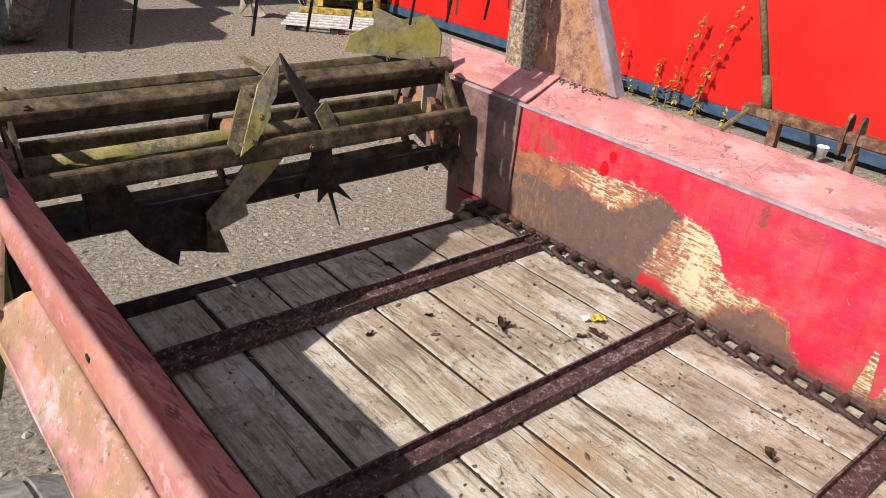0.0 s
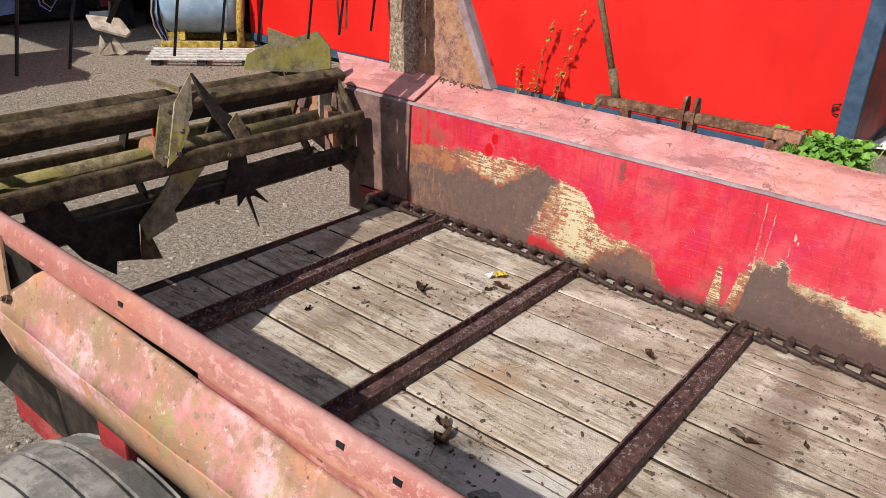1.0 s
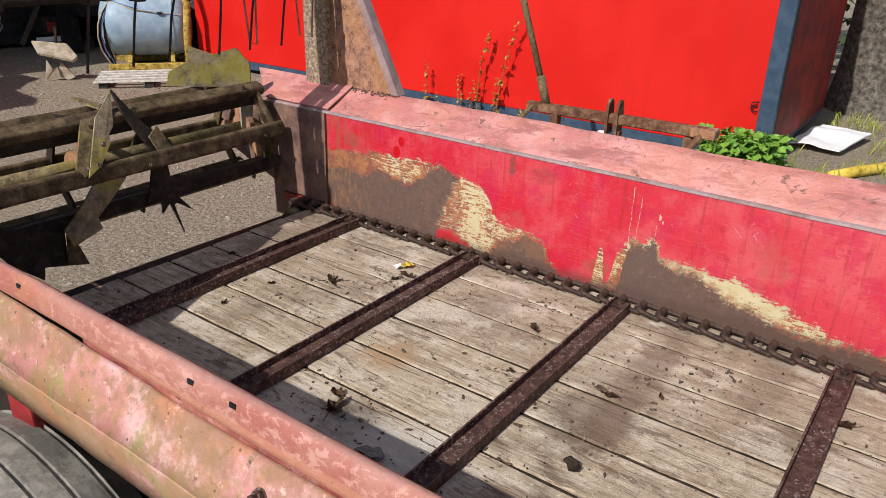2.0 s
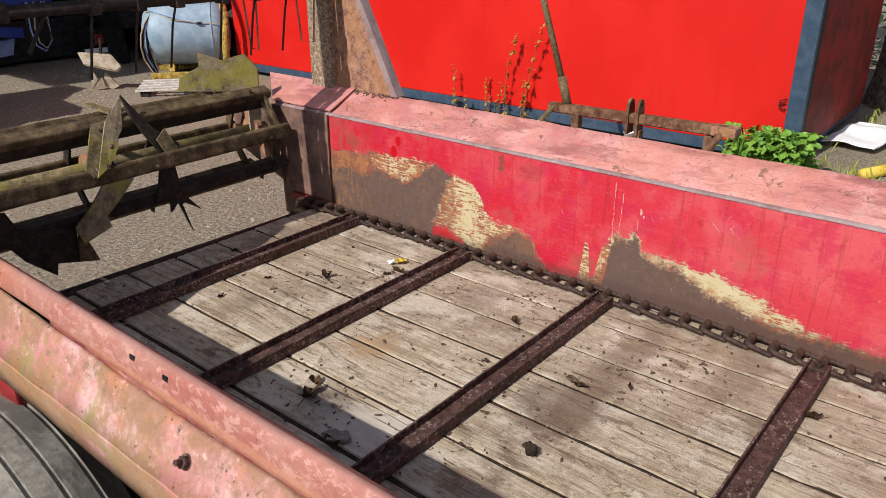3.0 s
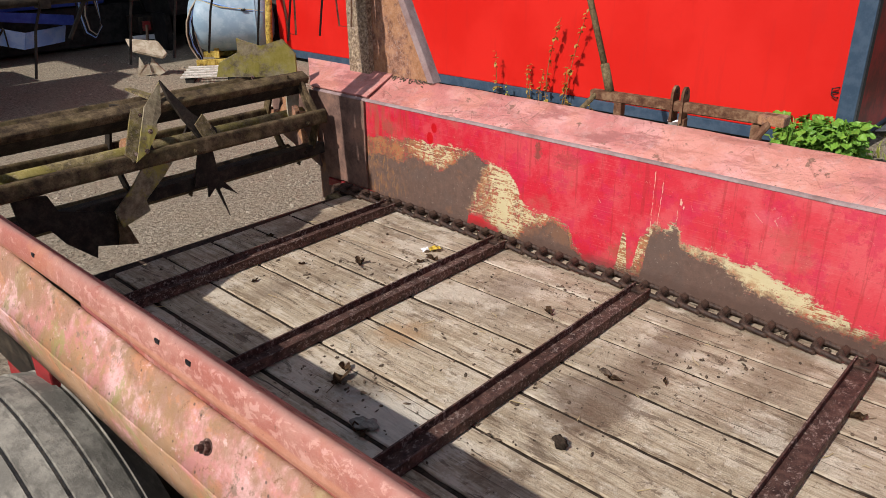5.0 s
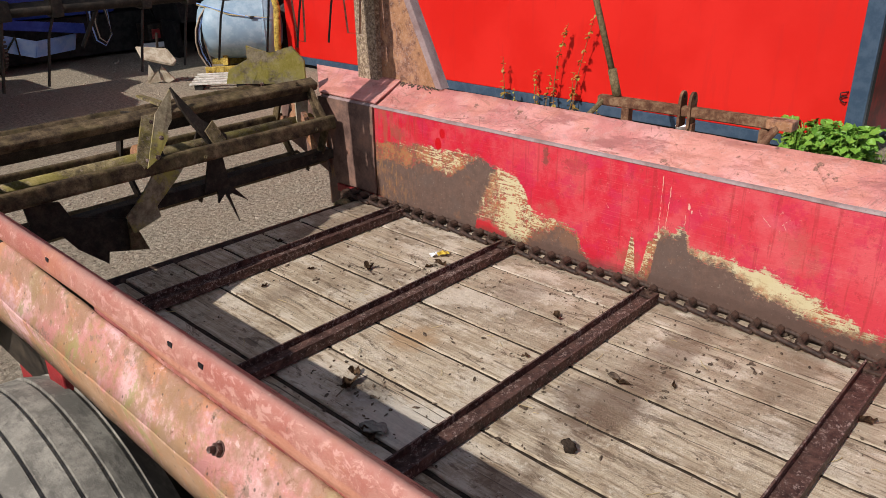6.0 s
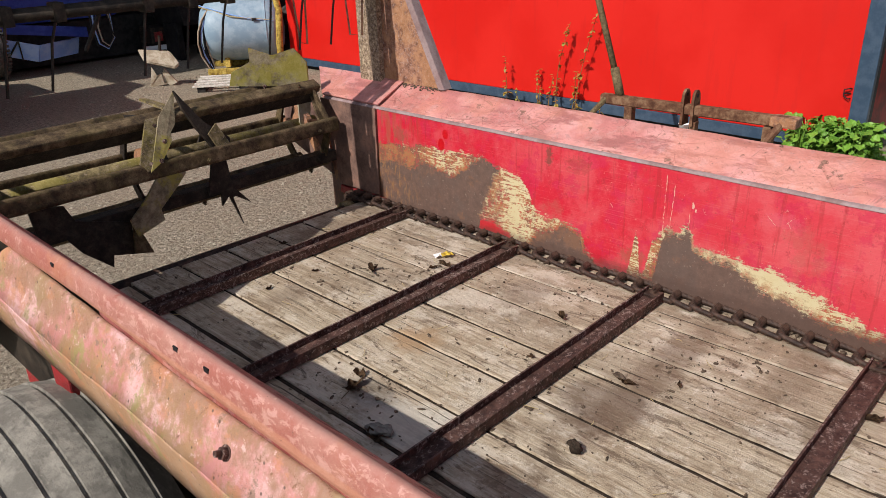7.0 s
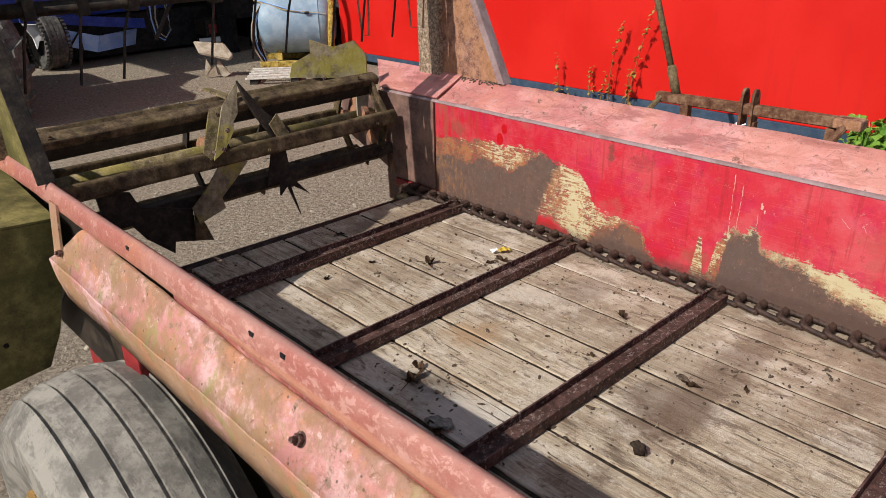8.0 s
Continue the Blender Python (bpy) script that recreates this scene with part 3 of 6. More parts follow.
M_BEAM = rusty("rusty_brown_toolbar", (0.075, 0.030, 0.018), (0.15, 0.072, 0.042), (0.27, 0.165, 0.10), 0.8, 13)
M_POLE = rusty("mossy_brown_pole", (0.075, 0.050, 0.026), (0.15, 0.105, 0.055), (0.24, 0.18, 0.10), 0.85, 40)
M_TANK = plain("pale_blue_tank_paint", (0.24, 0.34, 0.44), (0.34, 0.44, 0.53), 0.4, 5)
M_YELLOW = rusty("chipped_yellow_paint", (0.30, 0.19, 0.03), (0.62, 0.44, 0.06), (0.72, 0.55, 0.12), 0.6, 8)
M_YELLOWOLD = rusty("old_chipped_yellow_paint", (0.12, 0.07, 0.025), (0.42, 0.29, 0.055), (0.62, 0.48, 0.14), 0.7, 22)
M_PALEWOOD = plain("pale_pallet_wood", (0.46, 0.42, 0.36), (0.70, 0.67, 0.62), 0.8, 14)
M_BLUEBODY = plain("royal_blue_body_paint", (0.020, 0.045, 0.26), (0.04, 0.075, 0.36), 0.4, 4)
M_PALEBLUE = plain("pale_blue_hull_paint", (0.24, 0.40, 0.78), (0.36, 0.52, 0.82), 0.5, 5)
M_WHITE = plain("white_sheet", (0.78, 0.78, 0.80), (0.85, 0.85, 0.86), 0.6, 6)
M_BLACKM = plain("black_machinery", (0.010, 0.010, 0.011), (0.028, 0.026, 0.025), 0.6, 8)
M_STEELWORN = plain("worn_share_steel", (0.30, 0.24, 0.17), (0.48, 0.42, 0.33), 0.6, 9)
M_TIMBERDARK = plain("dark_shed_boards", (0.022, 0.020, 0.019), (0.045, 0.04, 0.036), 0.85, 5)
M_BARK = rusty("grey_tree_bark", (0.040, 0.034, 0.027), (0.110, 0.095, 0.078), (0.21, 0.185, 0.155), 0.95, 16)
M_LEAF = leaf_green("bright_dock_leaf", (0.055, 0.15, 0.016), (0.15, 0.29, 0.035))
M_WEED = leaf_green("olive_weed_leaf", (0.15, 0.21, 0.03), (0.36, 0.36, 0.07))
M_WEEDRED = leaf_green("rust_tinged_weed_leaf", (0.28, 0.085, 0.020), (0.25, 0.21, 0.04))
M_HEDGE = leaf_green("dark_hedge_leaf", (0.015, 0.028, 0.008), (0.045, 0.065, 0.02))
M_STEM = plain("reddish_weed_stem", (0.20, 0.10, 0.035), (0.26, 0.16, 0.06), 0.7, 30)
M_DRYLEAF = plain("dry_brown_leaf", (0.050, 0.029, 0.018), (0.15, 0.088, 0.050), 0.8, 60)
M_STONE = plain("grey_gravel_stone", (0.18, 0.149, 0.113), (0.42, 0.365, 0.29), 0.9, 14)
M_STRAW = plain("dry_straw", (0.36, 0.27, 0.13), (0.50, 0.40, 0.22), 0.8, 40)
M_JOINT = plain("damp_joint_dirt", (0.022, 0.015, 0.011), (0.055, 0.038, 0.027), 0.95, 50)
M_MUD = plain("dark_mud_crumb", (0.060, 0.043, 0.032), (0.15, 0.108, 0.078), 0.95, 60)


# ---- mesh helpers ----
def mesh_of(name, bm, material, smooth=False):
    bmesh.ops.recalc_face_normals(bm, faces=bm.faces)
    me = bpy.data.meshes.new(name)
    bm.to_mesh(me)
    bm.free()
    for m in material if isinstance(material, (list, tuple)) else [material]:
        me.materials.append(m)
    if smooth:
        me.polygons.foreach_set("use_smooth", [True] * len(me.polygons))
        me.update()
    return me


def part(name, bm, material, parent, label="", smooth=False):
    ob = new(name, mesh_of(name, bm, material, smooth))
    ob.parent = parent
    return tagged(ob, label) if label else ob


def thing(name, label, category, at=(0, 0, 0), group="", kind=""):
    ob = new(name)
    ob.empty_display_size = 0.1
    ob.location = at
    return tagged(ob, label, category, group, kind)


def solo(name, bm, material, label, category, group="", kind="", smooth=False):
    return tagged(new(name, mesh_of(name, bm, material, smooth)), label, category, group, kind)


def box(x0, x1, y0, y1, z0, z1, bevel=0.0, bm=None, m=None):
    bm = bm or bmesh.new()
    c = Matrix.Translation(((x0 + x1) / 2, (y0 + y1) / 2, (z0 + z1) / 2)) @ Matrix.Diagonal((x1 - x0, y1 - y0, z1 - z0, 1))
    got = bmesh.ops.create_cube(bm, size=1, matrix=(m @ c) if m else c)
    if bevel:
        edges = list({e for v in got["verts"] for e in v.link_edges})
        bmesh.ops.bevel(bm, geom=edges, offset=bevel, segments=2, affect="EDGES", profile=0.6)
    return bm


def tube(points, r, sides=10, bm=None, r1=None, caps=True):
    """A round bar along the points; r may taper to r1."""
    bm = bm or bmesh.new()
    pts = [Vector(p) for p in points]
    rings = []
    side = None
    for k, p in enumerate(pts):
        d = (pts[min(k + 1, len(pts) - 1)] - pts[max(k - 1, 0)]).normalized()
        if side is None:
            side = d.cross(Vector((0.13, 0.31, 0.94))).normalized()
        side = (side - d * side.dot(d)).normalized()
        up = d.cross(side)
        rr = r if r1 is None else r + (r1 - r) * k / (len(pts) - 1)
        rings.append([bm.verts.new(p + rr * (math.cos(a) * side + math.sin(a) * up)) for a in (2 * math.pi * q / sides for q in range(sides))])
    for a, b in zip(rings, rings[1:]):
        for q in range(sides):
            bm.faces.new((a[q], a[(q + 1) % sides], b[(q + 1) % sides], b[q]))
    if caps:
        bm.faces.new(rings[0])
        bm.faces.new(rings[-1][::-1])
    return bm


def extrude_profile(profile, start, end, axis="y", bm=None, cuts=1):
    """A closed profile of (u, w) drawn along an axis: y takes (x, z), x takes (y, z), z takes (x, y)."""
    bm = bm or bmesh.new()
    put = {"y": lambda u, w, s: (u, s, w), "x": lambda u, w, s: (s, u, w), "z": lambda u, w, s: (u, w, s)}[axis]
    rings = [[bm.verts.new(put(u, w, start + (end - start) * k / cuts)) for u, w in profile] for k in range(cuts + 1)]
    n = len(profile)
    for a, b in zip(rings, rings[1:]):
        for q in range(n):
            bm.faces.new((a[q], a[(q + 1) % n], b[(q + 1) % n], b[q]))
    bm.faces.new(rings[0])
    bm.faces.new(rings[-1][::-1])
    return bm


def sheet_profile(line, t):
    """A closed profile of thickness t from an open line of points, laid on its left side."""
    pts = [Vector(p) for p in line]
    off = []
    for k, p in enumerate(pts):
        a = (pts[k] - pts[k - 1]).normalized() if k else None
        b = (pts[k + 1] - pts[k]).normalized() if k < len(pts) - 1 else None
        na = Vector((-a.y, a.x)) if a else None
        nb = Vector((-b.y, b.x)) if b else None
        n = na if nb is None else nb if na is None else (na + nb).normalized()
        scale = 1.0 if na is None or nb is None else 1 / max(0.4, n.dot(na))
        off.append(p + n * t * scale)
    return [tuple(p) for p in pts] + [tuple(p) for p in reversed(off)]


def arc(cx, cy, r, a0, a1, n):
    return [(cx + r * math.cos(radians(a0 + (a1 - a0) * k / n)), cy + r * math.sin(radians(a0 + (a1 - a0) * k / n))) for k in range(n + 1)]


def plate(corners, thick, bm=None):
    """A flat plate from its corners (any number, in one plane), given its thickness."""
    bm = bm or bmesh.new()
    c = [Vector(p) for p in corners]
    n = (c[1] - c[0]).cross(c[2] - c[0]).normalized() * thick / 2
    a, b = [bm.verts.new(p + n) for p in c], [bm.verts.new(p - n) for p in c]
    bm.faces.new(a)
    bm.faces.new(b[::-1])
    for k in range(len(c)):
        j = (k + 1) % len(c)
        bm.faces.new((a[j], a[k], b[k], b[j]))
    return bm


def hexbolt(p, axis, r=0.010, h=0.010, bm=None):
    a = Vector(axis).normalized()
    p = Vector(p)
    bm = tube([p, p + a * h], r, 6, bm)
    return tube([p + a * h, p + a * h * 2.0], r * 0.5, 8, bm)


def ring_of_revolution(profile, sides, bm=None, m=None):
    """A closed profile of (across, radius) turned round the x axis."""
    bm = bm or bmesh.new()
    m = m or Matrix()
    rings = []
    for k in range(sides):
        a = 2 * math.pi * k / sides
        rings.append([bm.verts.new(m @ Vector((u, r * math.cos(a), r * math.sin(a)))) for u, r in profile])
    n = len(profile)
    for k in range(sides):
        a, b = rings[k], rings[(k + 1) % sides]
        for q in range(n):
            bm.faces.new((a[q], a[(q + 1) % n], b[(q + 1) % n], b[q]))
    return bm


def crumple(bm, amount, scale=12.0):
    for v in bm.verts:
        v.co += noise.noise_vector(v.co * scale) * amount
    return bm


# ---- ground ----
bm = bmesh.new()
bmesh.ops.create_grid(bm, x_segments=160, y_segments=160, size=16)
for v in bm.verts:
    v.co.y += 4
    v.co.z = 0.012 * noise.noise(v.co * 1.1) + 0.006 * noise.noise(v.co * 4)
outer = [bm.verts.new(p) for p in ((-900, -900, 0), (900, -900, 0), (900, 900, 0), (-900, 900, 0))]
ix = [v for v in bm.verts if v not in outer and (abs(abs(v.co.x) - 16) < 1e-4 or abs(abs(v.co.y - 4) - 16) < 1e-4)]
for v in ix:
    v.co.z = 0
cs = [min(ix, key=lambda v: (v.co.xy - Vector(c)).length) for c in ((-16, -12), (16, -12), (16, 20), (-16, 20))]
for k in range(4):
    j = (k + 1) % 4
    d = (cs[j].co - cs[k].co).normalized()
    run = sorted([v for v in ix if abs((v.co - cs[k].co).cross(d).length) < 1e-3], key=lambda v: (v.co - cs[k].co).dot(d))
    bm.faces.new([outer[k], outer[j]] + run[::-1])
solo("ground", bm, M_GROUND, "dry grey-brown gravel farmyard ground", "ground", kind="structure", smooth=True)

# ---- the spreader's body ----
BED, XL, Y_END, Y_FRONT = 0.68, -1.45, 0.47, -3.0
LIFT = 0.10
BED_W = BED + LIFT
spreader = thing("manure_spreader", "old red manure spreader with plank bed and rusty beater", "farm machine", (0, 0, LIFT))

# side wall on the container's side: upright sheet, rounded fold, flange sloping outwards
FR = 0.009
fold = arc(FR, 1.064, FR, 180, 118, 4)
right_wall = part("side_wall", extrude_profile(sheet_profile([(0.0, BED - 0.10), (0.0, 1.05)] + fold, -0.005), Y_FRONT, 0.70, "y", cuts=40), M_WALL, spreader, "red wall worn to cream primer and brown steel", smooth=False)
fx, fz = fold[-1]
bm = extrude_profile(sheet_profile([(fx, fz), (0.045, 1.088), (0.085, 1.108), (0.125, 1.130), (0.160, 1.149), (0.170, 1.146), (0.174, 1.09)], -0.005), Y_FRONT, 0.86, "y", cuts=110)
for v in bm.verts:
    v.co.z += 0.0035 * noise.noise(Vector((v.co.x * 6, v.co.y * 3.2, 0))) + 0.0022 * noise.noise(Vector((v.co.x * 22, v.co.y * 14, 3)))
    if v.co.y > 0.70:
        v.co.y = 0.70 + (v.co.y - 0.70) * max(0.0, (v.co.x + 0.02) / 0.19)
part("flange", bm, M_FLANGE, right_wall, "bleached pink scratched flange", smooth=True)
bm = extrude_profile(sheet_profile([(x - 0.002, z + 0.002) for x, z in arc(FR, 1.064, FR + 0.001, 168, 118, 5) + [(0.0115, 1.0752)]], -0.003), Y_FRONT, 0.70, "y", cuts=30)
for v in bm.verts:
    v.co.z += 0.002 * noise.noise(Vector((0, v.co.y * 9, 3)))
part("fold_edge", bm, M_EDGE, right_wall, "paint rubbed off to grey steel")
# rear end sheet, lapped over the wall
part("end_sheet", plate([(-0.008, 0.376, BED + 0.022), (-0.008, 0.632, BED + 0.022), (-0.008, 0.722, 1.070), (-0.008, 0.371, 1.070)], 0.006), M_PLATE, right_wall, "brown rusty lapped end sheet")
part("end_sheet_flange", plate([(0.004, 0.366, 1.084), (0.160, 0.366, 1.156), (0.160, 0.93, 1.156), (0.004, 0.725, 1.084)], 0.005), M_FLANGE, right_wall, "dusty pink flange end")
part("foot_strip", box(-0.014, -0.001, 0.34, 0.63, BED - 0.02, BED + 0.014, 0.003), M_RED, right_wall, "bright red strip at the wall's foot")

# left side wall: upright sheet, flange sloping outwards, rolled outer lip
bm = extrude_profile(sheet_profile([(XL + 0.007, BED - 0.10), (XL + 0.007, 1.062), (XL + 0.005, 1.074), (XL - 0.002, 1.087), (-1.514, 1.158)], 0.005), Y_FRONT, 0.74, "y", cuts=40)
left_wall = part("side_wall", bm, M_INNER, spreader, "inner side wall, its dull red darkened for shade")
lip_line = [(-1.511, 1.156), (-1.519, 1.167), (-1.526, 1.176), (-1.533, 1.181), (-1.539, 1.179), (-1.545, 1.172), (-1.549, 1.160), (-1.552, 1.144), (-1.552, 1.135), (-1.547, 1.131)]
bm = extrude_profile(sheet_profile(lip_line, 0.005), Y_FRONT, 0.74, "y", cuts=80)
for v in bm.verts:
    v.co.x += 0.004 * noise.noise(Vector((0, v.co.y * 2.6, 7))) + 0.0012 * noise.noise(Vector((v.co.z * 30, v.co.y * 12, 2)))
    v.co.z += 0.004 * noise.noise(Vector((5, v.co.y * 2.2, 0)))
    if v.co.z < 1.150:
        v.co.z -= 0.012 * min(1.0, max(0.0, (-0.55 - v.co.y) / 0.4))
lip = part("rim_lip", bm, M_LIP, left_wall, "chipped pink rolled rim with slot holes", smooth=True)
for y in (-0.405, -0.885, -0.975, -1.72):
    dx, dz = 0.004 * noise.noise(Vector((0, y * 2.6, 7))), 0.004 * noise.noise(Vector((5, y * 2.2, 0)))
    part("slot_hole", box(-1.5493 + dx, -1.540 + dx, y - 0.0065, y + 0.0065, 1.1585 + dz, 1.1665 + dz), M_SEAL, lip, "dark square slot")


# guard along the left side, its rear end cut off aslant
def guard_waves(bm):
    for v in bm.verts:
        end = -0.005 - 0.15 * min(1.0, max(0.0, (v.co.z - 1.03) / 0.085)) - 0.05 * min(1.0, max(0.0, (1.02 - v.co.z) / 0.085))
        if v.co.z > 1.075:
            v.co.z += 0.017 * min(1.0, max(0.0, (v.co.y + 0.85) / 0.4)) * min(1.0, (v.co.z - 1.075) / 0.03)
        v.co.y = min(v.co.y, end)
        v.co += Vector((0.004, 0, 0.004)) * noise.noise(Vector((v.co.z * 5, v.co.y * 2.4, 1))) + Vector((0.0022, 0, 0)) * noise.noise(Vector((v.co.z * 20, v.co.y * 13, 1)))
    return bm


GUARD_TOP = [(-1.537, 1.084), (-1.543, 1.106), (-1.549, 1.114), (-1.556, 1.112), (-1.562, 1.104), (-1.582, 1.068), (-1.602, 1.032)]
bm = guard_waves(extrude_profile(sheet_profile(GUARD_TOP, 0.004), -2.4, 0.02, "y", cuts=90))
guard = part("side_guard", bm, M_GUARD, spreader, "pink mossy dented sheet guard", smooth=True)
bm = guard_waves(extrude_profile(sheet_profile([(-1.602, 1.032), (-1.603, 1.027), (-1.597, 0.985), (-1.590, 0.938)], 0.004), -2.4, 0.02, "y", cuts=90))
part("guard_skirt", bm, M_SKIRT, guard, "ochre stained lower edge", smooth=True)
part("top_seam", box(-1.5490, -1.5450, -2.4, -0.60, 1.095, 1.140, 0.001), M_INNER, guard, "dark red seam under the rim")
part("bolt", hexbolt((-1.578, -1.055, 1.072), (-0.9, 0, 0.45), 0.0100, 0.010), M_SLAT, guard, "rusty bolt and nut")
part("washer", tube([(-1.576, -1.055, 1.071), (-1.580, -1.055, 1.073)], 0.0125, 14), M_SLAT, guard)
part("bolt", hexbolt((-1.590, -0.075, 1.062), (-0.9, 0, 0.45), 0.009, 0.006), M_SLAT, guard, "rusty bolt and nut")
part("end_bracket", plate([(-1.553, 0.005, 1.150), (-1.553, 0.055, 1.150), (-1.590, -0.035, 1.052), (-1.590, -0.085, 1.052)], 0.006), M_GUARD, guard, "bent strap holding the guard")
# a chassis rail shows between guard and wheel
part("chassis_rail", box(-1.44, -1.36, -2.9, 0.5, 0.42, 0.56, 0.006), M_RED, spreader, "red chassis rail")
part("chassis_rail", box(-0.08, 0.0, -2.9, 0.5, 0.42, 0.56, 0.006), M_RED, spreader, "red chassis rail")
# Dark sheet added over the red wall for the deep shade under the guard.
part("side_shade_sheet", plate([(-1.505, -2.3, 1.10), (-1.505, 0.74, 1.10), (-1.465, 0.74, 0.56), (-1.465, -2.3, 0.56)], 0.006), M_DARK, spreader, "added dark sheet for the shade below the guard")
part("skirt_bracket", box(-1.575, -1.530, -0.40, -0.31, 0.80, 0.94, 0.004), M_RED, spreader, "bright red bracket behind the guard")
part("axle", tube([(-1.60, -0.448, 0.41), (0.18, -0.448, 0.41)], 0.045, 12), M_DARK, spreader)
part("front_board", box(XL, 0.0, Y_FRONT - 0.03, Y_FRONT, BED - 0.05, 1.12, 0.004), M_RED, spreader)

# posts and their tapered side sheets, carrying the tine bars
for sx, xp, z0, y0, ym, y1 in ((1, 0.155, 1.147, 0.133, 0.478, 0.603), (-1, -1.532, 1.180, 0.095, 0.435, 0.560)):
    post = part("hood_post", extrude_profile([(xp - 0.028 * sx, ym), (xp + 0.028 * sx, ym), (xp + 0.028 * sx, ym + 0.008), (xp - 0.020 * sx, ym + 0.008), (xp - 0.020 * sx, y1), (xp - 0.028 * sx, y1)], z0 - 0.01, 2.15, "z"), M_ANGLE, spreader, "speckled rusty angle post")
    yt = min(ym - 0.02, y0 + (2.15 - z0) * 0.50)
    zt = min(2.15, z0 + (yt - y0) / 0.50)
    part("side_sheet", plate([(xp, y0, z0), (xp, ym, z0), (xp, ym, zt), (xp, yt, zt)], 0.006), M_POST if sx > 0 else M_OLIVE, post, "rusty tapered side sheet")
    part("sheet_edge", plate([(xp - 0.010 * sx, y0 - 0.004, z0), (xp + 0.030 * sx, y0 - 0.004, z0), (xp + 0.030 * sx, yt - 0.004, zt), (xp - 0.010 * sx, yt - 0.004, zt)], 0.006), M_EDGE if sx > 0 else M_DARK, post, "grey bent edge of the sheet")
    part("sheet_lip", plate([(xp - 0.010 * sx, y0 - 0.007, z0), (xp - 0.010 * sx, y0 + 0.026, z0), (xp - 0.010 * sx, yt + 0.026, zt), (xp - 0.010 * sx, yt - 0.007, zt)], 0.005), M_EDGE if sx > 0 else M_DARK, post, "grey bent lip of the sheet")
    if sx > 0:
        bm = bmesh.new()
        rnd = random.Random(4)
        for k in range(260):
            y = rnd.uniform(y0 + 0.01, y1 + 0.02)
            d = abs(rnd.gauss(0, 0.009))
            r = rnd.uniform(0.0012, 0.0034)
            c = Matrix.Translation((xp - 0.004 - d, y, z0 - 0.001 - 0.54 * d)) @ Matrix.Diagonal((r * 1.3, r * 1.6, r, 1))
            bmesh.ops.create_icosphere(bm, subdivisions=1, radius=1, matrix=c)
        tagged(part("dirt_crust", crumple(bm, 0.002, 60), M_MUD, post), kind="stuff")

# ---- plank bed ----
bed = part("bed_frame", box(XL + 0.01, -0.01, -2.95, 0.40, BED - 0.11, BED - 0.045), M_BLACKM, spreader)
joints = [-1.445, -1.275, -1.095, -0.906, -0.725, -0.548, -0.377, -0.209, -0.012]
rnd = random.Random(3)
for k, (a, b) in enumerate(zip(joints, joints[1:])):
    g0, g1 = rnd.uniform(0.003, 0.006), rnd.uniform(0.003, 0.006)
    if k == 2:
        g0 = 0.010
    end = Y_END - 0.045 + rnd.uniform(-0.012, 0.008)
    bm = box(a + g0, b - g1, -2.95, end, BED - 0.04, BED, 0.0)
    for cut in range(1, 60):
        yy = -2.95 + (end + 2.95) * cut / 60
        bmesh.ops.bisect_plane(bm, geom=bm.verts[:] + bm.edges[:] + bm.faces[:], plane_co=(0, yy, 0), plane_no=(0, 1, 0))
    seed = rnd.uniform(0, 50)
    for v in bm.verts:
        edge = 1 if v.co.x > (a + b) / 2 else -1
        v.co.x -= edge * 0.0045 * max(0.0, noise.noise(Vector((seed + edge, v.co.y * 7, 0))))
        if v.co.z > BED - 0.02:
            v.co.z += 0.0025 * noise.noise(Vector((seed, v.co.y * 1.7, edge))) - 0.001
    top = [e for e in bm.edges if all(v.co.z > BED - 0.02 for v in e.verts) and e.is_manifold and abs(e.calc_face_angle(0)) > 0.5]
    bmesh.ops.bevel(bm, geom=top, offset=0.003, segments=1, affect="EDGES")
    part("plank", bm, M_WOOD, bed)

# damp dirt packed into the joints
for k, x in enumerate(joints[1:-1]):
    w = 0.0075 if k != 1 else 0.011
    ring = []
    bm = bmesh.new()
    for q in range(141):
        y = -2.95 + 3.36 * q / 140
        h = BED - 0.0045 + 0.003 * noise.noise(Vector((x * 9, y * 16, 0)))
        s = 0.003 * noise.noise(Vector((x * 9 + 5, y * 9, 0)))
        ring.append([bm.verts.new((x - w + s, y, BED - 0.03)), bm.verts.new((x - w + s, y, h - 0.002)), bm.verts.new((x + s, y, h)), bm.verts.new((x + w + s, y, h - 0.002)), bm.verts.new((x + w + s, y, BED - 0.03))])
    for a, b in zip(ring, ring[1:]):
        for q in range(4):
            bm.faces.new((a[q], a[q + 1], b[q + 1], b[q]))
    tagged(part("joint_dirt", bm, M_JOINT, bed), kind="stuff")

# rear roller with its sprockets
roller = part("rear_roller", tube([(XL + 0.01, Y_END + 0.03, BED - 0.035), (-0.01, Y_END - 0.015, BED - 0.035)], 0.026, 14), M_CHAIN, spreader, "dark rusty rear roller shaft", smooth=True)
for x in (-1.395, -0.050):
    bm = bmesh.new()
    teeth = []
    for k in range(16):
        a = 2 * math.pi * k / 16
        r = 0.058 if k % 2 else 0.042
        teeth.append((Y_END + r * math.cos(a), BED - 0.042 + r * math.sin(a)))
    part("sprocket", extrude_profile(teeth, x - 0.012, x + 0.012, "x"), M_CHAIN, roller)
part("collar", tube([(-0.14, Y_END, BED - 0.035), (-0.095, Y_END, BED - 0.035)], 0.038, 14), M_MOSS, roller, "mossy shaft collar", smooth=True)

